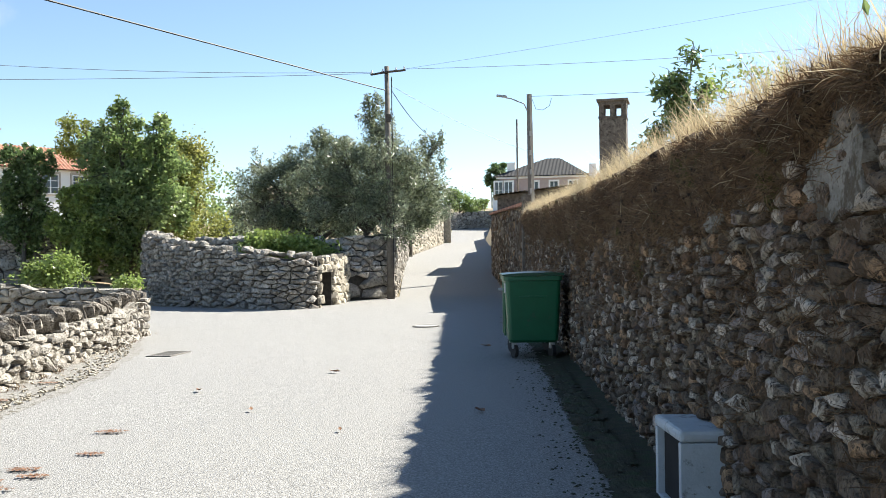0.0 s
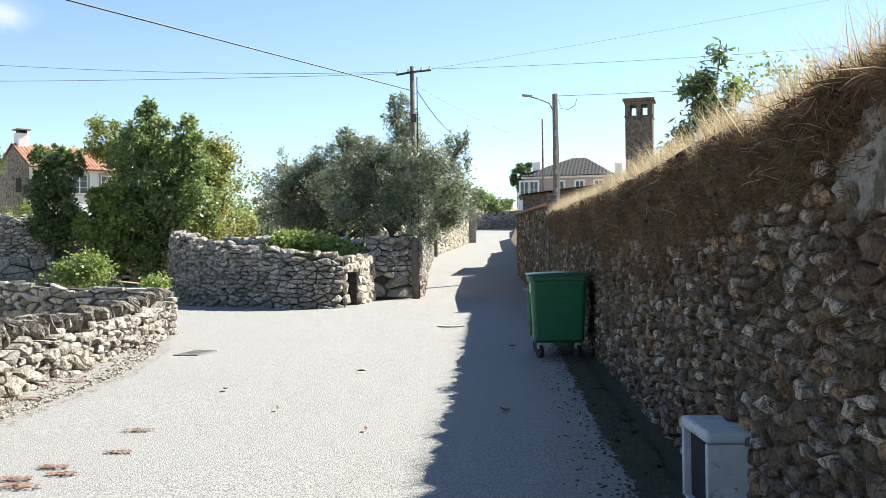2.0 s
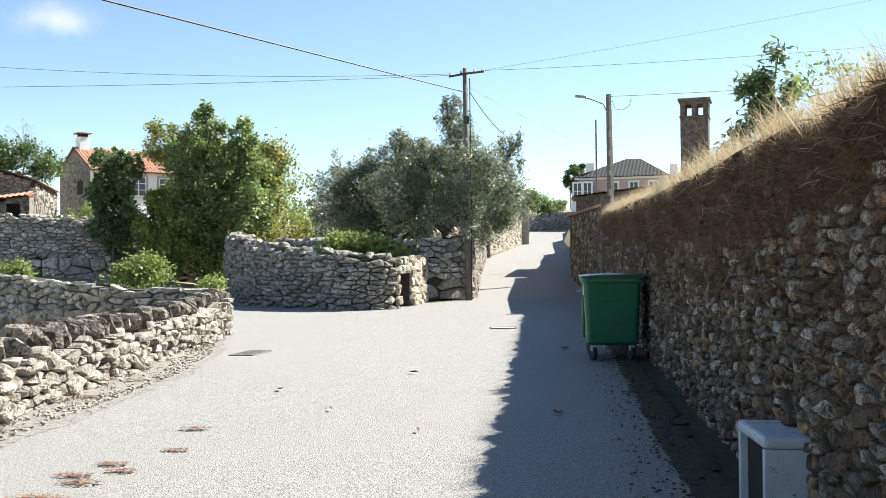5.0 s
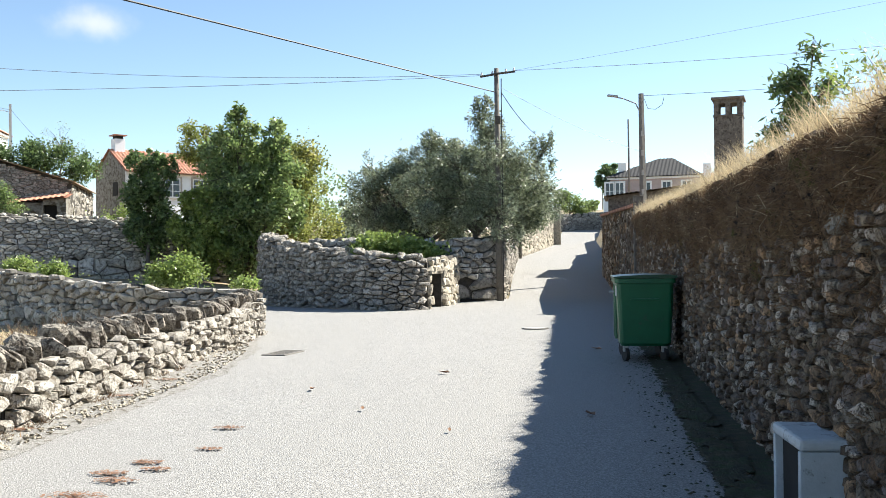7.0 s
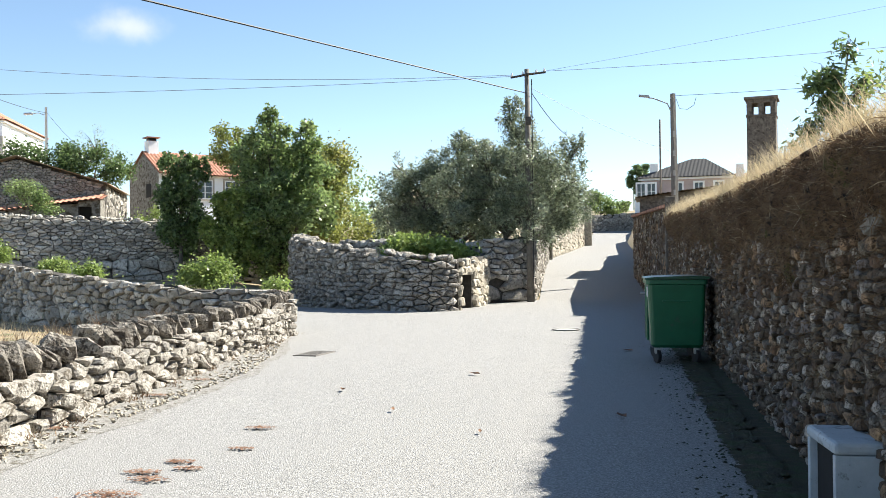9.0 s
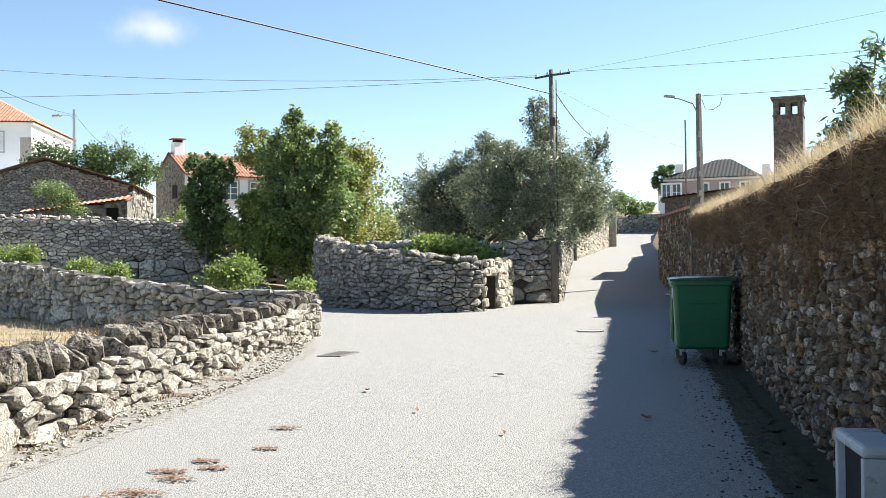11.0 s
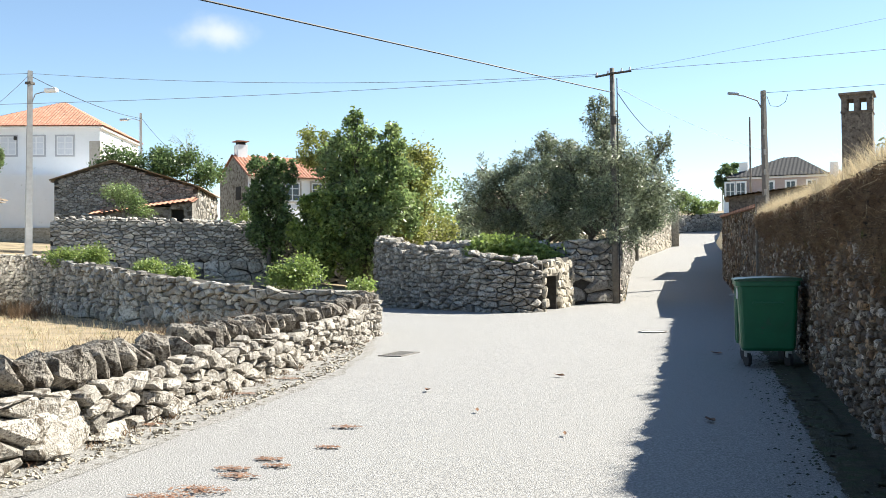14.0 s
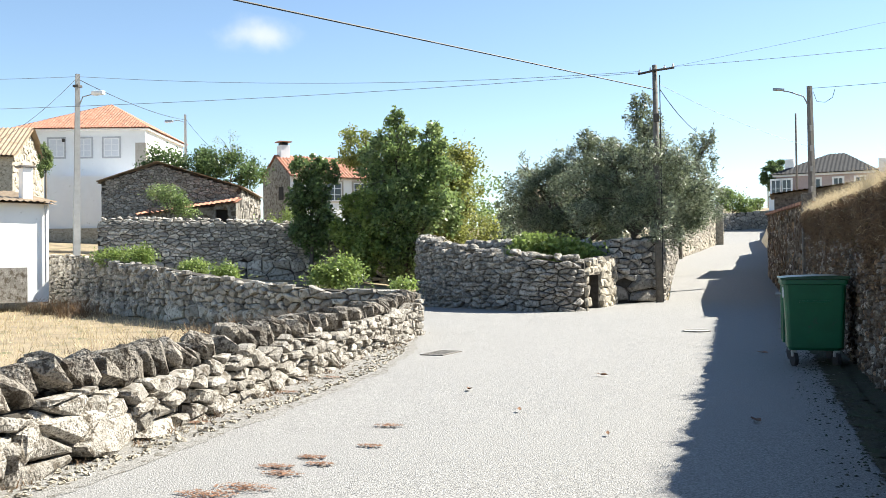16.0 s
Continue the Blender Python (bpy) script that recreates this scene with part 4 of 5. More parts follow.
def pole_thing(name, label, x, y, top_z, r0, r1, mat, lean=(0, 0), square=False):
    z = ground_z(x, y)
    ob = thing(name, pose(x, y, z), label, "utility pole")
    h = top_z - z
    part("shaft", tubed([(0, 0, -0.3), (lean[0] * 0.5, lean[1] * 0.5, h * 0.5), (lean[0], lean[1], h)], [r0, (r0 + r1) / 2, r1], 4 if square else 10), mat, ob, smooth=not square)
    return ob, h


def insulator(parent, x, y, z):
    bm = bmesh.new()
    tube(bm, [(x, y, z), (x, y, z + 0.06), (x, y, z + 0.1), (x, y, z + 0.16)], [0.015, 0.05, 0.035, 0.02], 8)
    part("insulator", bm, "frame_white", parent)


POLE = (-1.97, 36.3)
ob, h = pole_thing("power_pole", "weathered wooden power pole with a steel crossarm", *POLE, 8.67, 0.13, 0.09, "wood", (-0.05, 0))
part("crossarm", tubed([(-0.65, 0, h - 0.30), (0.0, -0.12, h - 0.22), (0.65, 0, h - 0.14)], [0.04, 0.045, 0.04], 6), "iron", ob)
for k in (-0.6, -0.2, 0.3, 0.6):
    insulator(ob, k, 0, h - 0.22 + k * 0.12)
part("bracket", boxed(-0.1, -0.2, h - 2.1, 0.1, -0.08, h - 1.8, 0.01), "iron", ob)
part("cable_riser", tubed([(0.13, -0.1, h - 0.4), (0.13, -0.1, h - 1.5), (0.14, -0.12, 2.0), (0.14, -0.12, 0)], [0.02] * 4, 6), "cable", ob)

ob, h = pole_thing("street_lamp", "tall dark concrete lamp post with one curved arm", 4.2, 46.0, 9.2, 0.17, 0.12, "concrete_dark", (-0.05, 0), True)
part("arm", tubed([(-0.05, 0, h - 1.0), (-0.3, 0, h - 0.45), (-0.9, 0, h - 0.2), (-1.15, 0, h - 0.15)], [0.03] * 4, 8), "steel", ob)
part("lamp_head", boxed(-1.6, -0.08, h - 0.16, -1.1, 0.08, h - 0.05, 0.03, Matrix.Translation((-1.1, 0, h - 0.1)) @ Matrix.Rotation(0.12, 4, "Y") @ Matrix.Translation((1.1, 0, -h + 0.1))), "steel", ob, "dark grey lamp head")
part("cable_loop", tubed([(0.1, 0, h - 0.25), (0.25, 0, h - 0.7), (0.6, 0, h - 0.75), (0.9, 0, h - 0.55), (1.0, 0, h - 0.2)], [0.012] * 5, 5), "cable", ob)
for k in range(4):
    part("step_hole", boxed(-0.08, -0.18, h - 2.0 - k * 0.9, 0.02, -0.12, h - 1.75 - k * 0.9), "concrete", ob)
ob, h = pole_thing("mast", "thin grey steel mast behind the garden wall", 4.25, 55.0, 9.3, 0.06, 0.05, "concrete_dark")

LP = (-25.15, 34.4)
ob, h = pole_thing("street_lamp", "pale concrete pole with a lamp beside the side road", *LP, 9.45, 0.2, 0.12, "concrete", (0.12, 0), True)
part("arm", tubed([(0.1, 0, h - 1.5), (0.35, 0, h - 0.95), (0.9, 0, h - 0.85)], [0.022] * 3, 6), "steel", ob)
part("lamp_head", boxed(0.8, -0.12, h - 0.92, 1.35, 0.12, h - 0.74, 0.05), "frame_white", ob, "pale grey lamp head")
part("bracket", boxed(-0.02, -0.15, h - 0.55, 0.24, 0.15, h - 0.45, 0.01), "iron", ob)
LP2 = (-38.35, 65.6)
ob, h = pole_thing("street_lamp", "distant concrete pole with a small lamp by the white house", *LP2, 13.0, 0.16, 0.1, "concrete", (0, 0), True)
part("arm", tubed([(0, 0, h - 0.6), (-0.6, 0, h - 0.4), (-1.1, 0, h - 0.45)], [0.03] * 3, 6), "steel", ob)
part("lamp_head", boxed(-1.7, -0.12, h - 0.52, -1.05, 0.12, h - 0.36, 0.03), "steel", ob)
for x, y, z in ((-18.6, 110.0, 9.0), (-21.4, 120.0, 8.6), (7.6, 150, 14)):
    ob, h = pole_thing("power_pole", "distant slender pole beyond the trees", x, y, z, 0.12, 0.09, "concrete")
    part("crossarm", boxed(-0.8, -0.05, h - 0.5, 0.8, 0.05, h - 0.4), "iron", ob)


def cable(label, a, b, sag, r=0.012, mat="cable"):
    """A hanging line from a to b."""
    a, b = Vector(a), Vector(b)
    pts = [a.lerp(b, i / 24) - Vector((0, 0, sag * 4 * (i / 24) * (1 - i / 24))) for i in range(25)]
    tagged(part("overhead_cable", tubed(pts, [r] * 25, 5), mat), label, "cable", "overhead cables")


PT = Vector((POLE[0], POLE[1], 8.67))
LT = Vector((LP[0] + 0.12, LP[1], 9.35))
LAMP = Vector((4.15, 46, 9.1))
cable("thick black overhead cable sloping down to the power pole", (-13.0, 3.0, 5.6), PT + Vector((-0.1, -0.1, -0.9)), 0.0, 0.022)
cable("thin overhead wire between the two poles", PT + Vector((-0.6, 0, -0.2)), LT, 0.35, 0.009, "wire")
cable("thin overhead wire sloping away over the field", PT + Vector((-0.6, 0, -0.25)), (-31.5, 26.0, 6.9), 0.25, 0.009, "wire")
cable("thin overhead wire running past the lamp", LT, (-36, 31, 9.3), 0.1, 0.009, "wire")
cable("dark cable from the lamp pole to the house pole", LT + Vector((0.1, 0, -0.15)), (LP2[0], LP2[1], 12.6), 0.25, 0.016)
cable("dark cable falling from the house pole into the trees", (LP2[0], LP2[1], 12.7), (-31.5, 60, 8.4), 0.3, 0.012)
cable("thin wire falling from the lamp pole", LT + Vector((-0.1, 0, -0.1)), (-44, 50, 9.0), 0.6, 0.01, "wire")
cable("overhead wire leaving the power pole above the bank", PT + Vector((0.6, 0, -0.1)), (20, 38, 9.95), 0.2, 0.008, "wire")
cable("fine overhead wire rising over the bank", PT + Vector((0.6, 0, -0.1)), (18.6, 38.3, 12.2), 0.1, 0.005, "wire")
cable("wire from the power pole to the lane lamp", PT + Vector((0.1, 0, -0.7)), LAMP + Vector((0, 0, -2.6)), 0.2, 0.007, "wire")
cable("dark cable from the lane lamp over the bank", LAMP + Vector((0.1, 0, 0.0)), (22, 43, 9.5), 0.15, 0.01)
cable("slack cable below the power pole", PT + Vector((0.13, 0, -0.9)), (-0.4, 43, 6.8), 0.2, 0.014)


def grate():
    ob = thing("drain_grate", pose(-4.4, 15.6, 0.028, 0, 0, -8) @ Matrix.Diagonal((0.68, 0.8, 1, 1)), "rusty cast-iron drain grate set in the asphalt", "drain grate")
    bm = bmesh.new()
    for a in ((-0.3, -0.5, 0.3, -0.46), (-0.3, 0.46, 0.3, 0.5), (-0.3, -0.46, -0.26, 0.46), (0.26, -0.46, 0.3, 0.46)):
        box(bm, a[0], a[1], -0.03, a[2], a[3], 0.006)
    part("grate_frame", bm, "concrete_dark", ob)
    for k in range(8):
        part("bar", boxed(-0.238 + k * 0.066, -0.456, 0.0, -0.222 + k * 0.066, 0.456, 0.005), "concrete_dark", ob)
    part("pit", boxed(-0.258, -0.458, -0.028, 0.258, 0.458, 0.003), "dark", ob)


grate()
bm = bmesh.new()
bmesh.ops.create_cone(bm, cap_ends=True, segments=32, radius1=0.27, radius2=0.27, depth=0.012)
ob = tagged(part("manhole_cover", bm, "concrete"), "round worn manhole cover in the road", "manhole cover")
ob.location = (-0.4, 21.4, 0.022)
part("rim", tubed([(0.29 * math.cos(k * math.pi / 16), 0.29 * math.sin(k * math.pi / 16), 0.004) for k in range(33)], [0.008] * 33, 5), "concrete_dark", ob)


def litter():
    rng = random.Random(8)
    for x, y, r in ((-3.13, 6.6, 0.13), (-2.98, 6.38, 0.15), (-2.73, 7.52, 0.1), (-2.9, 8.5, 0.13), (-3.02, 6.98, 0.12), (-3.05, 5.93, 0.2), (-3.2, 5.7, 0.2), (-2.85, 6.75, 0.1), (-4.75, 8.3, 0.14), (-4.8, 10.5, 0.16), (-4.9, 12.0, 0.16)):
        vv, ff = [], []
        for _ in range(int(r * 1100)):
            a, d = rng.uniform(0, 6.28), r * rng.random() ** 0.7
            c = Vector((x + math.cos(a) * d * 1.1, y + math.sin(a) * d * 0.6, 0.03 + rng.random() * 0.006))
            s, t = rng.uniform(0.008, 0.022), rng.uniform(0, 6.28)
            e, g = Vector((math.cos(t), math.sin(t), rng.uniform(-0.1, 0.1))) * s, Vector((-math.sin(t), math.cos(t), rng.uniform(-0.15, 0.15))) * s * 0.5
            k = len(vv)
            vv += [c - e, c + g, c + e, c - g]
            ff.append((k, k + 1, k + 2, k + 3))
        tagged(mesh_object("leaf_litter", vv, ff, "litter"), "small drift of brown dead leaves on the asphalt", "leaf litter", kind="stuff")
    for x, y, s in ((-1.44, 12.8, 0.09), (0.34, 9.4, 0.09), (-2.79, 11.1, 0.08), (-1.9, 9.6, 0.06), (-0.9, 8.4, 0.05), (0.7, 16.3, 0.12)):
        bm = bmesh.new()
        vs = [bm.verts.new(v) for v in ((-s, 0, 0.01), (-s * 0.3, s * 0.45, 0.025), (s * 0.5, s * 0.35, 0.02), (s, 0, 0.03), (s * 0.5, -s * 0.3, 0.015), (-s * 0.3, -s * 0.4, 0.03))]
        mid = bm.verts.new((0, 0, 0.002))
        for k in range(6):
            bm.faces.new((vs[k], vs[(k + 1) % 6], mid))
        ob = tagged(part("fallen_leaf", bm, "litter"), "curled brown fallen leaf on the road", "leaf", "fallen leaves")
        ob.matrix_world = pose(x, y, 0.03, 0, 0, rng.uniform(0, 360))


litter()


# ---- houses ----
def tile_facet(name, p0, p1, q0, q1, mat, parent, pitch=0.24, r=0.055, label=""):
    """Rows of half-round tiles over a roof face: eave p0 to p1, ridge q0 to q1 (both may meet)."""
    p0, p1, q0, q1 = (Vector(v) for v in (p0, p1, q0, q1))
    ex = (p1 - p0).normalized()
    length = (p1 - p0).length
    nrm = ex.cross((q0 + q1) / 2 - (p0 + p1) / 2).normalized()
    if nrm.z < 0:
        nrm = -nrm
    up = nrm.cross(ex)
    if up.z < 0:
        up = -up
    a, b = (q0 - p0).dot(ex), (q1 - p0).dot(ex)
    rise = (q0 - p0).dot(up)
    n = max(3, int(length / pitch))
    verts, faces = [], []
    for i in range(n * 4 + 1):
        s = length * i / (n * 4)
        t = rise * min(1, s / a if a > 1e-3 else 1, (length - s) / (length - b) if length - b > 1e-3 else 1)
        o = nrm * (r * (0.5 + 0.5 * math.cos(i / 4 * 2 * math.pi)))
        base = p0 + ex * s
        verts += [base + o, base + up * max(t, 0) + o]
    for i in range(n * 4):
        faces.append((i * 2, i * 2 + 2, i * 2 + 3, i * 2 + 1))
    k = len(verts)
    verts += [p0 - nrm * 0.06, p1 - nrm * 0.06, q1 - nrm * 0.06, q0 - nrm * 0.06]
    faces.append((k, k + 1, k + 2, k + 3))
    return mesh_object(name, verts, faces, mat, parent, label)


def window(parent, x, z, w, h, y=0.0, pane="glass", surround="stonework", bars=2):
    """A window in a wall that looks to -y."""
    win = part("window", boxed(x - w / 2, y - 0.02, z, x + w / 2, y + 0.02, z + h), pane, parent, "window with a pale surround")
    bm = bmesh.new()
    for a in ((-w / 2 - 0.12, -0.12, w / 2 + 0.12, 0), (-w / 2 - 0.12, h, w / 2 + 0.12, h + 0.12), (-w / 2 - 0.12, 0, -w / 2, h), (w / 2, 0, w / 2 + 0.12, h)):
        box(bm, x + a[0], y - 0.06, z + a[1], x + a[2], y + 0.03, z + a[3])
    part("surround", bm, surround, win)
    bm = bmesh.new()
    for a in ((-w / 2, 0, w / 2, 0.07), (-w / 2, h - 0.07, w / 2, h), (-w / 2, 0.07, -w / 2 + 0.07, h - 0.07), (w / 2 - 0.07, 0.07, w / 2, h - 0.07), (-0.04, 0.07, 0.04, h - 0.07)):
        box(bm, x + a[0], y - 0.045, z + a[1], x + a[2], y - 0.02, z + a[3])
    for k in range(bars):
        zz = h * (k + 1) / (bars + 1)
        box(bm, x - w / 2 + 0.07, y - 0.04, z + zz - 0.02, x - 0.04, y - 0.022, z + zz + 0.02)
        box(bm, x + 0.04, y - 0.04, z + zz - 0.02, x + w / 2 - 0.07, y - 0.022, z + zz + 0.02)
    part("window_frame", bm, "frame_white", win)
    return win


def white_house():
    """Two-storey white house with a hipped tile roof; front to -y, local."""
    ob = thing("house", pose(-40.3, 63.3, 4.6, 0, 0, 15.6) @ pose(-9.6, 0, 0), "two-storey whitewashed house with an orange hipped tile roof", "house")
    w, d, e = 9.6, 10.4, 7.2
    part("wall", boxed(0, 0, -2, w, d, e), "white", ob)
    o = 0.35
    ap0 = (5.5, 4.6, e + 2.5)
    ap1 = (5.5, 5.8, e + 2.5)
    c = [(-o, -o, e), (w + o, -o, e), (w + o, d + o, e), (-o, d + o, e)]
    tile_facet("roof", c[0], c[1], ap0, ap0, "tile", ob)
    tile_facet("roof", c[1], c[2], ap0, ap1, "tile", ob)
    tile_facet("roof", c[2], c[3], ap1, ap1, "tile", ob)
    tile_facet("roof", c[3], c[0], ap1, ap0, "tile", ob)
    part("cornice", boxed(-0.25, -0.25, e - 0.16, w + 0.25, d + 0.25, e - 0.03), "white", ob)
    for x in (0.9, 3.05, 5.05, 7.1):
        window(ob, x, e - 2.1, 1.15, 1.35, pane="shutter", surround="frame")
    part("quoin", boxed(w - 0.75, -0.03, e - 3.0, w + 0.03, 0.5, e - 1.1), "stonework", ob, "dressed granite corner stones")
    part("lamp", boxed(3.5, -0.2, e - 1.0, 3.7, -0.02, e - 0.75, 0.03), "iron", ob)
    part("annex", boxed(3.4, -3.0, -3, w + 0.6, -0.02, 3.4), "white", ob, "plain white annex wall")
    part("plinth", boxed(3.0, -3.3, -3, w + 0.5, -3.02, -0.3), "granite_warm", ob, "rough stone plinth")
    part("gate_pier", boxed(w - 1.6, -3.75, -3, w - 1.15, -3.35, 0.9, 0.03), "stonework", ob)


white_house()


def stone_barn():
    """Old barn, its gable to the camera."""
    ob = thing("barn", pose(-29.6, 42.5, 1.5, 0, 0, 19), "old dry-stone barn with a low tiled gable roof", "barn")
    w, d = 6.9, 8.0
    lz, az, ax, rz = 4.35, 5.2, 2.8, 3.95
    bm = bmesh.new()
    f = [bm.verts.new((x, 0.06, z)) for x, z in ((0, -1), (w, -1), (w, rz), (ax, az), (0, lz))]
    b = [bm.verts.new((x, d, z)) for x, z in ((0, -1), (w, -1), (w, rz), (ax, az), (0, lz))]
    bm.faces.new(f)
    bm.faces.new(b[::-1])
    for k in range(5):
        bm.faces.new((f[k], b[k], b[(k + 1) % 5], f[(k + 1) % 5]))
    part("wall", bm, "core", ob)
    line = Line([(0, 0), (w, 0)])
    lay(stones_on(line, lambda u: 0.5, lambda u: float(np.interp(u, [0, ax, w], [lz, az, rz])) - 0.02, 0.28, 0.13, 0.01, 0.04, random.Random(77), jag=0.0), ob, "granite", 300)
    line = Line([(w, 0), (w, d)])
    lay(stones_on(line, lambda u: 0.5, lambda u: rz, 0.6, 0.35, 0.012, 0.03, random.Random(78), jag=0.0), ob, "granite", 60)
    tile_facet("roof", (w + 0.2, -0.15, rz), (w + 0.2, d, rz), (ax, -0.15, az + 0.09), (ax, d, az + 0.09), "old_tile", ob)
    tile_facet("roof", (-0.2, -0.15, lz - 0.05), (-0.2, d, lz - 0.05), (ax, -0.15, az + 0.09), (ax, d, az + 0.09), "old_tile", ob)
    lean = thing("lean_to", pose(-29.6, 42.5, 1.5, 0, 0, 19) @ pose(2.4, -1.5, 0), "small plastered lean-to with a red tile edge", "shed")
    bm = bmesh.new()
    box(bm, 0.3, 0, 1, 3.5, 1.4, 2.9)
    box(bm, 4.1, 0, 1, 4.5, 1.4, 3.15)
    box(bm, 3.5, 0, 2.8, 4.1, 1.4, 3.1)
    part("wall", bm, "render_grey", lean)
    part("doorway", boxed(3.45, 0.3, 1, 4.15, 0.35, 2.85), "dark", lean)
    tile_facet("roof", (-0.3, -0.2, 2.55), (4.6, -0.2, 3.2), (-0.3, 1.5, 2.85), (4.6, 1.5, 3.5), "tile", lean)


stone_barn()


def orange_house():
    ob = thing("house", pose(-27.3, 60.1, 3.0, 0, 0, 47), "rendered house with a bright orange tile roof and end chimney", "house")
    w, d, e, a = 11.0, 5.0, 4.6, 6.1
    bm = bmesh.new()
    f = [bm.verts.new((0, y, z)) for y, z in ((0, -1), (d, -1), (d, e), (d / 2, a), (0, e))]
    b = [bm.verts.new((w, y, z)) for y, z in ((0, -1), (d, -1), (d, e), (d / 2, a), (0, e))]
    bm.faces.new(f)
    bm.faces.new(b[::-1])
    for k in range(5):
        bm.faces.new((f[k], b[k], b[(k + 1) % 5], f[(k + 1) % 5]))
    part("wall", bm, "render_grey", ob)
    part("front_render", boxed(0.0, -0.05, -1, w, -0.003, e - 0.05), "white", ob)
    tile_facet("roof", (-0.1, -0.4, e - 0.1), (w + 0.3, -0.4, e - 0.1), (-0.1, d / 2, a + 0.05), (w + 0.3, d / 2, a + 0.05), "tile", ob)
    tile_facet("roof", (-0.1, d + 0.4, e - 0.1), (w + 0.3, d + 0.4, e - 0.1), (-0.1, d / 2, a + 0.05), (w + 0.3, d / 2, a + 0.05), "tile", ob)
    for x in (3.2, 5.2, 7.2):
        window(ob, x, e - 1.7, 1.1, 1.3, -0.055)
    part("gable_window", boxed(-0.03, 1.2, e - 1.6, 0.01, 2.0, e - 0.7), "dark", ob)
    ch = part("chimney", boxed(0.2, d / 2 - 0.35, a - 0.3, 0.9, d / 2 + 0.35, a + 0.75, 0.02), "white", ob)
    part("chimney_cap", boxed(0.1, d / 2 - 0.45, a + 0.95, 1.0, d / 2 + 0.45, a + 1.02), "tile", ch)
    part("chimney_pots", boxed(0.3, d / 2 - 0.25, a + 0.75, 0.8, d / 2 + 0.25, a + 0.95), "dark", ch)


orange_house()


def low_house():
    """Single-storey whitewashed building at the end of the field."""
    ob = thing("outhouse", pose(-23.3, 30.3, 0.8, 0, 0, 60) @ pose(-9, 0, 0), "low whitewashed outhouse with an old tile roof", "outhouse")
    part("wall", boxed(0, 0, -0.5, 9, 4, 3.05), "white", ob)
    part("plinth", boxed(0, -0.06, -0.5, 8.2, -0.003, 0.75), "render_grey", ob, "bare grey block plinth")
    tile_facet("roof", (-0.2, -0.3, 3.08), (9.2, -0.3, 3.08), (-0.2, 4.2, 3.75), (9.2, 4.2, 3.75), "old_tile", ob)
    window(ob, 5.0, 1.75, 0.75, 0.8, 0, surround="frame_white", bars=0)
    ch = part("chimney", boxed(8.3, 0.6, 3.1, 8.68, 1.0, 4.4, 0.03), "white", ob)
    part("chimney_cap", boxed(8.22, 0.52, 4.4, 8.76, 1.08, 4.47, 0.01), "concrete_dark", ch)
    part("drainpipe", tubed([(8.85, -0.08, 0.2), (8.85, -0.08, 3.0)], [0.04, 0.04], 8), "frame", ob)
    old = thing("house", pose(-36.5, 44.5, 3.0, 0, 0, 25) @ pose(-9, 0, 0), "old stone house with a lichened tile roof", "house")
    bm = bmesh.new()
    f = [bm.verts.new((0, y, z)) for y, z in ((0, -2), (7, -2), (7, 4.55), (3.5, 6.5), (0, 4.55))]
    b = [bm.verts.new((9, y, z)) for y, z in ((0, -2), (7, -2), (7, 4.55), (3.5, 6.5), (0, 4.55))]
    bm.faces.new(f)
    bm.faces.new(b[::-1])
    for k in range(5):
        bm.faces.new((f[k], b[k], b[(k + 1) % 5], f[(k + 1) % 5]))
    part("wall", bm, "granite_warm", old)
    lay(stones_on(Line([(9, 0), (9, 7)]), lambda u: 0.5, lambda u: 4.5 + 1.9 * (1 - abs(u - 3.5) / 3.5), 0.6, 0.3, 0.012, 0.04, random.Random(79), jag=0.0), old, "granite_warm", 120)
    part("gable_shade", boxed(5.2, -0.04, 2.0, 7.2, 0.0, 3.9), "dark", old, "dark open loft window")
    tile_facet("roof", (-0.3, -0.4, 4.6), (9.3, -0.4, 4.6), (-0.3, 3.5, 6.6), (9.3, 3.5, 6.6), "old_tile", old)
    tile_facet("roof", (-0.3, 7.4, 4.6), (9.3, 7.4, 4.6), (-0.3, 3.5, 6.6), (9.3, 3.5, 6.6), "old_tile", old)


low_house()


def chimney_tower():
    """Tall square brick chimney with arched openings at its head."""
    ob = thing("chimney_tower", pose(7.85, 44.5, 2.8, 0, 0, -14) @ Matrix.Diagonal((0.84, 0.84, 1, 1)), "tall square brown brick chimney with openings under its cap", "chimney")
    h = 5.75
    part("shaft", boxed(-0.72, -0.72, -1, 0.72, 0.72, h - 0.8, 0.02), "chimney", ob)
    part("band", boxed(-0.76, -0.76, h - 0.8, 0.76, 0.76, h - 0.72, 0.01), "chimney", ob)
    for x in (-0.59, 0.0, 0.59):
        for y in (-0.59, 0.0, 0.59):
            if x or y:
                part("pier", boxed(x - 0.13, y - 0.13, h - 0.72, x + 0.13, y + 0.13, h - 0.22, 0.01), "chimney", ob)
    part("head", boxed(-0.74, -0.74, h - 0.22, 0.74, 0.74, h - 0.05, 0.01), "chimney", ob)
    part("cap", boxed(-0.84, -0.84, h - 0.05, 0.84, 0.84, h + 0.06, 0.02), "chimney", ob)


chimney_tower()


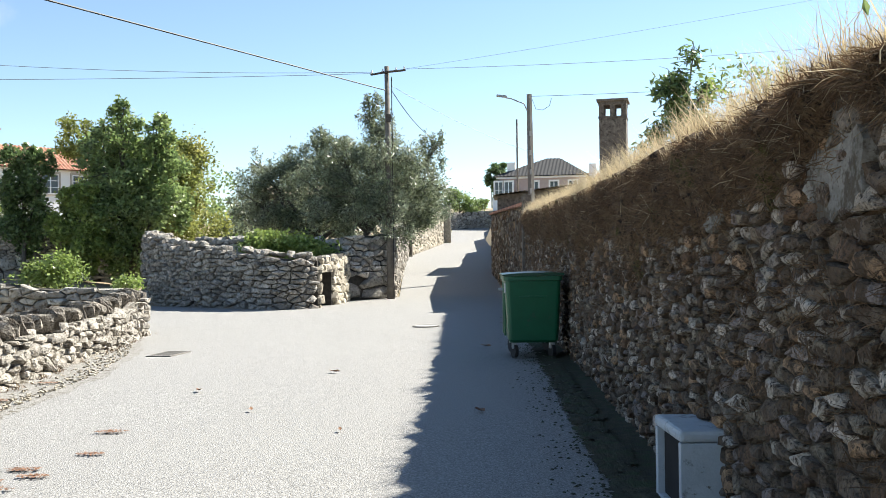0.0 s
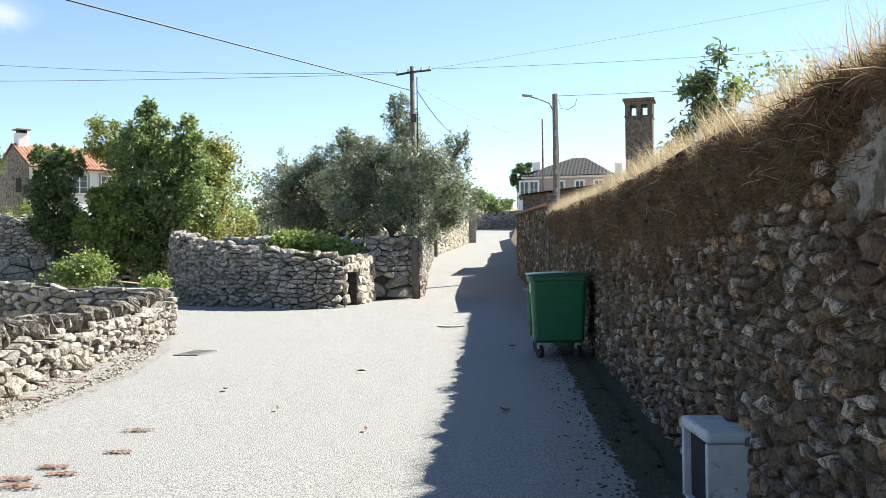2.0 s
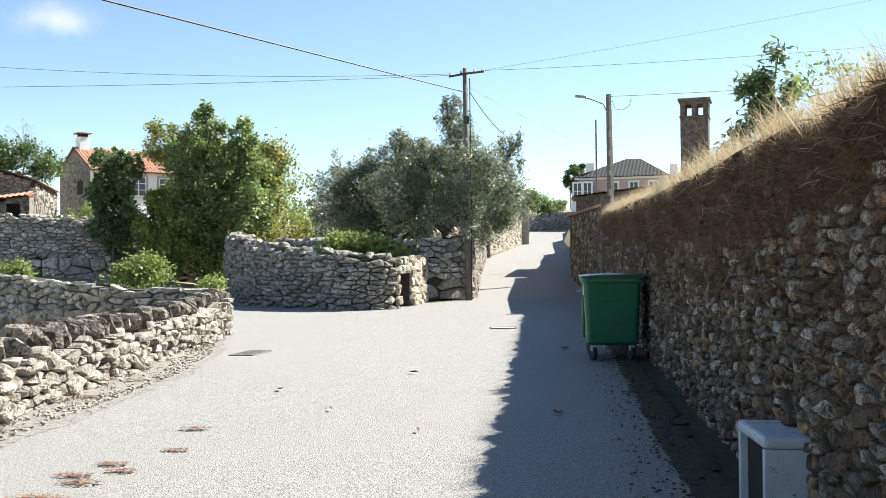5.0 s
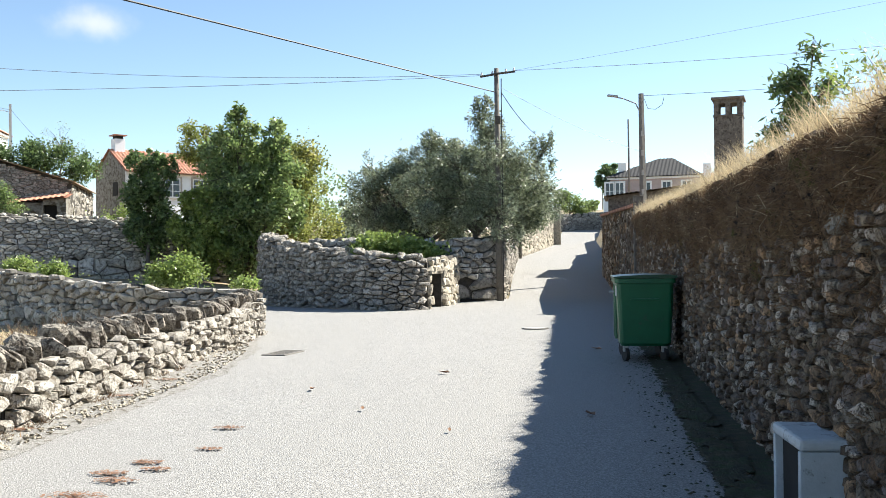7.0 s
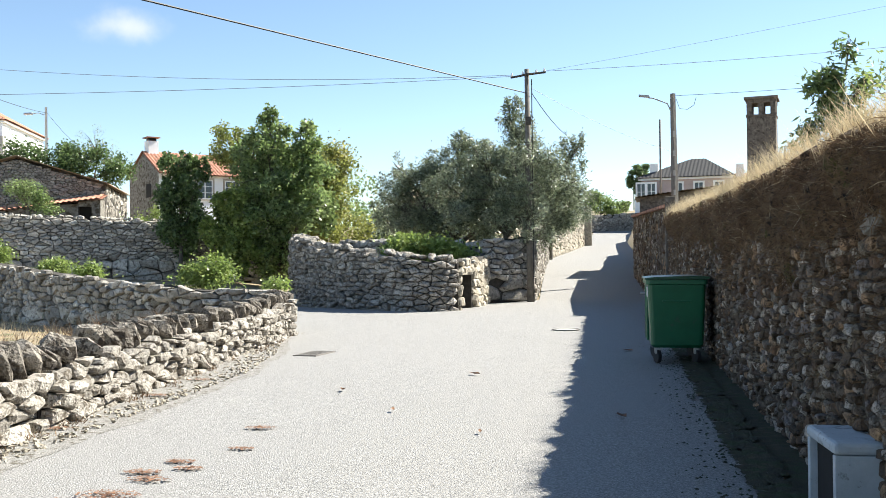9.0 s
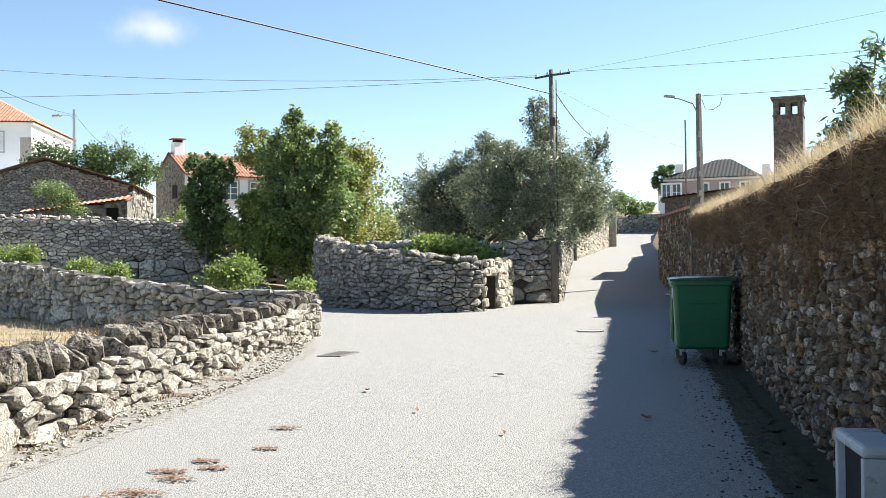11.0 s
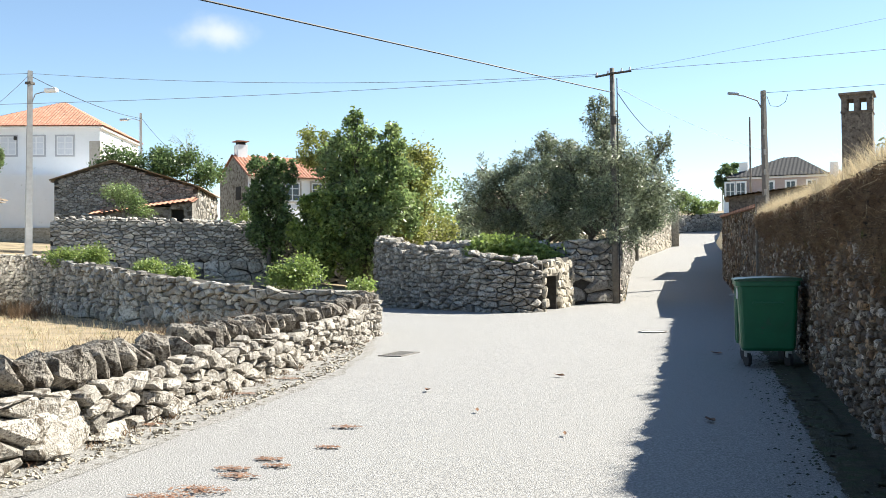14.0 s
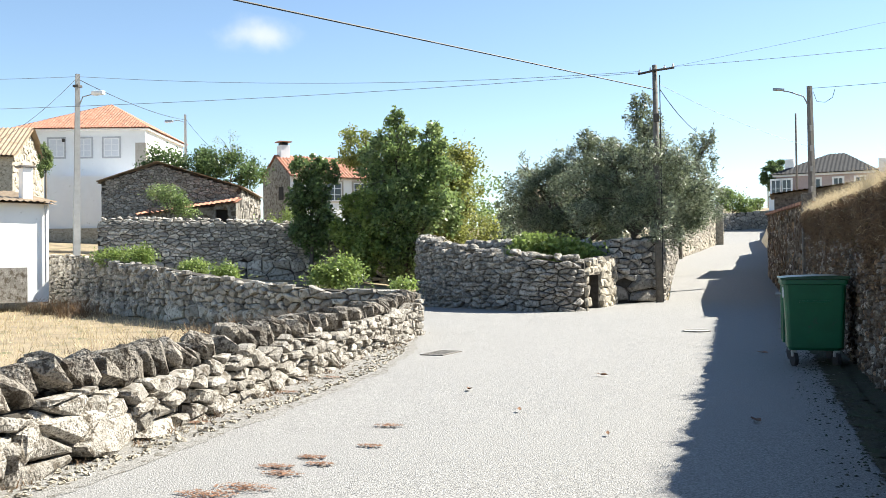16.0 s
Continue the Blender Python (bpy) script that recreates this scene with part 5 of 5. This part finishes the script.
def hut():
    """Small plastered hut under the olives."""
    ob = thing("hut", pose(-8.9, 49.5, ground_z(-8, 50) - 0.1), "small grey plastered hut in the shade of the olives", "hut")
    part("wall", boxed(0, 0, -0.3, 2.6, 2.4, 4.2), "render_grey", ob)
    part("corner_post", boxed(-0.32, -0.1, -0.3, -0.004, 0.2, 4.4, 0.02), "wood", ob, "dark wooden corner post")
    tile_facet("roof", (-0.4, -0.3, 4.2), (3.0, -0.3, 4.2), (-0.4, 2.6, 4.9), (3.0, 2.6, 4.9), "old_tile", ob)


hut()


def villa():
    """Distant villa with a dark hipped roof and a glazed veranda."""
    ob = thing("villa", pose(6.4, 110, 7.2, 0, 0, -12), "distant pale villa with a dark hipped roof and glazed veranda", "villa")
    w, d, e = 9.5, 8, 3.4
    part("wall", boxed(0, 0, -3, w, d, e), "pink", ob)
    c = [(-0.5, -0.5, e), (w + 0.5, -0.5, e), (w + 0.5, d + 0.5, e), (-0.5, d + 0.5, e)]
    r0, r1 = (5.0, d / 2, e + 2.3), (6.5, d / 2, e + 2.3)
    for a, b, q, r in ((0, 1, r0, r1), (1, 2, r1, r1), (2, 3, r1, r0), (3, 0, r0, r0)):
        tile_facet("roof", c[a], c[b], q, r, "dark_tile", ob, 0.4)
    part("cornice", boxed(-0.3, -0.3, e - 0.25, w + 0.3, -0.02, e - 0.02), "frame_white", ob)
    part("veranda_wall", boxed(-0.6, -0.9, -3, 1.8, -0.02, 1.0), "white", ob)
    for x in (0.1, 1.2, 4.0, 6.2, 8.3):
        window(ob, x, 0.9, 0.95, 1.9, -0.06 if x > 2 else -0.8, surround="frame_white", bars=1)
    part("chimney", boxed(0.8, 1, e + 0.2, 1.7, 1.9, e + 1.7), "white", ob)
    far = thing("house", pose(18, 128, 8.0, 0, 0, -10), "distant white house with chimneys beyond the bank", "house")
    part("wall", boxed(0, 0, -3, 13, 8, 3.0), "white", far)
    tile_facet("roof", (-0.4, -0.4, 3), (13.4, -0.4, 3), (-0.4, 4, 4.8), (13.4, 4, 4.8), "tile", far, 0.4)
    part("chimney", boxed(1.2, 2, 3, 2.2, 3, 5.9), "white", far)
    part("chimney", boxed(4.0, 1, 3, 5.8, 2, 4.6), "chimney", far)
    part("chimney", boxed(9.6, 2, 3, 10.6, 3, 5.8), "white", far)


villa()


def outbuilding():
    """Low stone outbuilding above the coped wall, with tiled edges."""
    ob = thing("outbuilding", pose(2.9, 51.5, 3.0, 0, 0, -4), "low stone outbuilding with pinkish tile edges", "outbuilding")
    bm = bmesh.new()
    f = [bm.verts.new((x, 0, z)) for x, z in ((0, -2.5), (11, -2.5), (11, 3.0), (0.6, 1.85), (0, 1.75))]
    b = [bm.verts.new((x, 6, z)) for x, z in ((0, -2.5), (11, -2.5), (11, 3.0), (0.6, 1.85), (0, 1.75))]
    bm.faces.new(f)
    bm.faces.new(b[::-1])
    for k in range(5):
        bm.faces.new((f[k], b[k], b[(k + 1) % 5], f[(k + 1) % 5]))
    part("wall", bm, "chimney", ob)
    tile_facet("roof", (-0.25, -0.3, 1.78), (11, -0.3, 3.1), (-0.25, 6.2, 1.95), (11, 6.2, 3.27), "old_tile", ob)


outbuilding()
cop = thing("wall_coping", Matrix(), "red clay tile coping along the garden wall", "coping")
for k in range(52):
    y = 29.1 + k * 0.4
    z = float(np.interp(y, [29, 50], [3.05, 3.7]))
    part("tile", boxed(wall_x(y) - 0.12, y, z, wall_x(y) + 0.5, y + 0.385, z + 0.09, 0.0, Matrix.Translation((0, 0, 0.0))), "tile", cop)
post = tagged(part("gate_post", boxed(2.35, 28.75, 0, 2.62, 29.0, 3.35, 0.02), "chimney"), "rusty brown post at the end of the bank wall", "post")

# ---- growth round the houses ----
tree("bay_tree", "leafy green tree behind the bank wall", "tree", (3.35, 13.7),
     [(0, 0, 1.2, 0.4, 0.35, 0.4), (-0.05, 0, 1.65, 0.32, 0.3, 0.3), (0.2, 0, 2.05, 0.16, 0.16, 0.2), (-0.35, 0, 0.95, 0.22, 0.2, 0.2), (0.35, 0, 1.5, 0.2, 0.2, 0.3)], 2600, (0.13, 0.036), "leaf_dark", 51, 0.04, shell=0.1, clump=0.07, sprays=2)
tree("sapling", "thin light green sapling on the bank", "tree", (3.95, 12.4),
     [(0, 0, 1.6, 0.5, 0.4, 0.35), (0.4, 0, 1.4, 0.4, 0.4, 0.35), (-0.4, 0, 1.3, 0.3, 0.3, 0.3)], 500, (0.09, 0.035), "leaf_bright", 52, 0.02, shell=0.1, clump=0.08, sprays=2)
tree("shade_tree", "dark green tree behind the barn", "tree", (-32.5, 53.5),
     [(0, 0, 5.6, 1.7, 1.5, 1.4), (3.0, 0.8, 5.4, 1.6, 1.5, 1.3), (4.8, 1.2, 4.7, 1.2, 1.2, 1.2), (1.5, 0, 4.4, 2, 1.5, 1.2)], 12000, (0.2, 0.12), "leaf_dark", 53, 0.16, shell=0.4, clump=0.2)
tree("bare_tree", "thin nearly leafless tree against the sky", "tree", (-30.6, 58),
     [(0, 0, 6.6, 1.3, 1.2, 1.3), (0.8, 0, 5.6, 1.0, 1.0, 1.0)], 900, (0.1, 0.05), "leaf_yellow", 54, 0.07, shell=0.2, twigs=26)
tree("shrub", "yellow-green shrub beside the barn", "shrub", (-21.6, 45.5),
     [(0, 0, 2.0, 1.3, 1.0, 1.2), (0.8, 0, 1.3, 1.0, 1.0, 1.0)], 9000, (0.12, 0.06), "leaf_bright", 55, 0.07, shell=0.4, clump=0.14)
tree("shrub", "leafy shrub growing over the barn gable", "shrub", (-24.7, 40.9),
     [(0, 0, 3.6, 1.1, 0.6, 0.8), (0.6, 0, 3.1, 0.8, 0.5, 0.6), (-0.6, 0, 3.9, 0.7, 0.5, 0.5)], 3200, (0.12, 0.06), "leaf", 56, 0.07, shell=0.4, clump=0.14)
tree("cypress", "small clipped cypress by the outhouse", "tree", (-27.6, 35.7),
     [(0, 0, 4.9, 0.36, 0.36, 0.5), (0, 0, 5.4, 0.22, 0.22, 0.4)], 3500, (0.09, 0.04), "leaf", 57, 0.05, shell=0.3)
tree("palm", "dark palm beside the distant villa", "tree", (7.0, 122),
     [(0, 0, 4.0, 1.3, 1.3, 2.0), (0, 0, 6.0, 1.5, 1.5, 0.8)], 5000, (0.6, 0.12), "leaf_dark", 58, 0.25, shell=0.2)
for i, (x, y, s, z) in enumerate(((-11, 95, 1.8, 1), (-16, 120, 2.6, 1), (-26, 130, 3.4, 1), (-4, 120, 3, 1), (-36, 90, 3.5, 1), (2.2, 126, 2.6, 1), (-13, 78, 2.0, 1), (-21, 68, 5.0, 1), (-14.6, 70, 1.9, 1), (-12.6, 73, 1.6, 1), (-17, 84, 2.6, 1))):
    tree("far_tree", "distant rounded green tree", "tree", (x, y), [(0, 0, s * 0.7, s, s * 0.8, s * 0.7), (s * 0.7, 0, s * 0.5, s * 0.7, s * 0.7, s * 0.5)], 6000, (0.28, 0.16), "leaf" if i % 2 else "olive", 60 + i, 0.15, shell=0.5)
for x, y, z, r in ((-19.7, 28.8, 1.7, 0.6), (-18.4, 28.4, 1.72, 0.55), (-15.6, 27.0, 1.28, 0.45), (-13.4, 25.0, 1.1, 0.4)):
    hedge("bush", "low rounded green bush behind the field's back wall", (x, y), [(0, 0, 0.15, r, r * 0.8, 0.26), (r * 0.4, 0, 0.2, r * 0.5, r * 0.5, 0.26)], 1800, (0.09, 0.055), "leaf_bright", int(x * 7) % 100, z)
# mossy dirt along the foot of the bank wall, also darkening its shade
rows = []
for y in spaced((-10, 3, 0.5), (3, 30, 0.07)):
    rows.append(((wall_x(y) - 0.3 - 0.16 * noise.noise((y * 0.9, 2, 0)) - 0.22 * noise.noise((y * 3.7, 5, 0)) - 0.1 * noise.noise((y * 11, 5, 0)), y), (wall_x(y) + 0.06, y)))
tagged(road_strip("dirt_strip", rows, "dark mossy dirt at the foot of the wall, also deepening its shade", "moss", 0.02, 5), category="dirt")
# moss clumps, spread further out to paint the shaded asphalt darker
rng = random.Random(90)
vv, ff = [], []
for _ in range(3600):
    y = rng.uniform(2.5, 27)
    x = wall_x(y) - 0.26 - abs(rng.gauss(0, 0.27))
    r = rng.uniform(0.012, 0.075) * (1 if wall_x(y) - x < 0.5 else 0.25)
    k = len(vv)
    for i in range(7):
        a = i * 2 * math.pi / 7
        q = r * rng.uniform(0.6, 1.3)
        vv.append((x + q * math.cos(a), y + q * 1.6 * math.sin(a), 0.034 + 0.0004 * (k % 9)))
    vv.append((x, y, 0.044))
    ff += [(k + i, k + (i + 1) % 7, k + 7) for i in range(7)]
tagged(mesh_object("moss_patches", vv, ff, "moss"), "dark clumps of moss and dirt that also deepen the asphalt's shade", "moss", kind="stuff")
# tree on the bank beside and behind the camera, one twig of which hangs into view
# the crown is unseen, added and enlarged to cut sky light on the road
tree("sky_blocking_tree", "broad green tree on the bank, its unseen crown blocking sky light", "tree", (4.6, -3.0),
     [(0, 0, 3.6, 2.4, 2.2, 1.6), (-1.4, 1.0, 3.2, 1.6, 1.6, 1.2), (0.5, -2.0, 4.2, 2.2, 2.0, 1.5), (-1.6, -1.2, 5.6, 2.6, 2.4, 1.6), (-3.4, -2.2, 4.6, 2.0, 2.2, 1.4), (1.4, 0.6, 5.4, 2.0, 1.6, 1.4)], 26000, (0.2, 0.11), "leaf", 71, 0.2, shell=0.2, sprays=14)
twig = bpy.data.objects["sky_blocking_tree"]
part("twig", tubed([(-1.4, 1.5, 0.9), (-2.6, 4.5, 0.5), (-3.3, 5.85, 0.17)], [0.02, 0.01, 0.003], 5), "bark", twig)
for k in range(7):
    c = Vector((-2.6, 4.5, 0.5)).lerp(Vector((-3.33, 5.92, 0.16)), k / 6)
    a = Vector((0.3 * (-1) ** k, 0.2, -0.9)).normalized() * 0.03
    b = Vector((0.9, 0.1, 0.2 * (-1) ** k)).normalized() * 0.014
    mesh_object("twig_leaf", [c, c + a + b, c + a * 2, c + a - b, c + a + Vector((0, 0.006, 0))], [(0, 1, 4), (1, 2, 4), (2, 3, 4), (3, 0, 4)], "leaf", twig)


def render_patch(y, z, ry, rz, seed):
    """A patch of old lime render left on the rubble wall."""
    bm = bmesh.new()
    ring = []
    for k in range(36):
        a = k * math.pi / 18
        f = 1 + 0.28 * noise.noise((math.cos(a) * 2.5, math.sin(a) * 2.5, seed)) + 0.15 * noise.noise((math.cos(a) * 7, math.sin(a) * 7, seed))
        yy, zz = y + ry * f * math.cos(a), z + rz * f * math.sin(a)
        ring.append((bm.verts.new((wall_x(yy) - 0.035, yy, zz)), bm.verts.new((wall_x(yy) + 0.02, yy + 0.02 * math.cos(a), zz + 0.02 * math.sin(a)))))
    bm.faces.new([r[0] for r in ring])
    for k in range(36):
        a, b = ring[k], ring[(k + 1) % 36]
        bm.faces.new((a[0], b[0], b[1], a[1]))
    tagged(part("render_patch", bm, "render_grey"), "patch of grey lime render left on the rubble wall", "wall", kind="structure")


render_patch(5.55, 1.85, 0.32, 0.2, 1)
render_patch(3.65, 1.85, 0.3, 0.24, 2)
render_patch(4.6, 1.98, 0.25, 0.14, 3)


def crack(pts, seed):
    """A thin open seam in the asphalt."""
    c = curve([(x, y, 0) for x, y in pts], 60)
    vv, ff = [], []
    for i, p in enumerate(c):
        d = (c[min(i + 1, 60)] - c[max(i - 1, 0)]).normalized()
        w = 0.003 + 0.008 * abs(noise.noise((i * 0.5, seed, 0)))
        o = Vector((0.05 * noise.noise((i * 0.6, seed, 3)), 0.05 * noise.noise((i * 0.6, seed, 5)), ground_z(p.x, p.y) + 0.034))
        vv += [p + o + Vector((-d.y, d.x, 0)) * w, p + o - Vector((-d.y, d.x, 0)) * w]
    ff = [(2 * i, 2 * i + 1, 2 * i + 3, 2 * i + 2) for i in range(60)]
    tagged(mesh_object("road_crack", vv, ff, "moss"), "thin dark crack in the asphalt", "crack", kind="structure")


crack([(-4.0, 24.5), (-1.8, 20.5), (-0.4, 17.5), (0.6, 15.9)], 1)
crack([(-6.5, 24.0), (-3.0, 25.3), (0.2, 24.6)], 4)


def verge_details():
    """Pebbles and dry weeds along the foot of the field wall."""
    rng = random.Random(95)
    vv, ff = [], []
    for _ in range(900):
        y = 4.5 + 15 * rng.random() ** 1.3
        edge_x = float(np.interp(y, [a for a, b in MAIN_L], [b for a, b in MAIN_L]))
        x = edge_x + 0.12 - abs(rng.gauss(0, 0.2))
        r = rng.uniform(0.008, 0.03)
        verts, faces = rock(rng, r * 2.2, r * 2, r * 1.3, 9)
        k = len(vv)
        vv += [v + Vector((x, y, 0.022 + r * 0.3)) for v in verts]
        ff += [tuple(i + k for i in f) for f in faces]
    tagged(mesh_object("pebbles", vv, ff, "granite_warm"), "small loose stones along the foot of the field wall", "pebbles", kind="stuff")
    rs = np.random.RandomState(96)
    y = 4.5 + 15 * rs.rand(1500)
    y = y[np.array([noise.noise((b * 1.7, 6, 1)) > 0.05 for b in y])]
    roots = np.array([(float(np.interp(b, [5.5, 7.4, 9.2, 13.4, 17.2, 20.2], [-4.62, -4.72, -4.86, -5.3, -5.66, -6.05])) + abs(rs.normal(0, 0.07)), b, 0.01) for b in y])
    tagged(blades("verge_weeds", roots, "dead", rs, None, 0.04, 0.13, 0.003, 0.6), "low dry weeds at the foot of the field wall", "weeds", kind="stuff")


verge_details()

tagged(part("fence_post", tubed([(-2.25, 68.6, 1.2), (-2.27, 68.6, 3.0), (-2.25, 68.6, 4.5)], [0.13, 0.12, 0.11], 8), "wood"), "dark wooden post at the joint of the lane walls", "post")
tagged(part("gate_pillar", boxed(0.05, 88.2, 2.0, 0.75, 88.9, 6.3, 0.08), "granite_warm"), "rounded stone gate pillar beside the upper lane", "pillar")
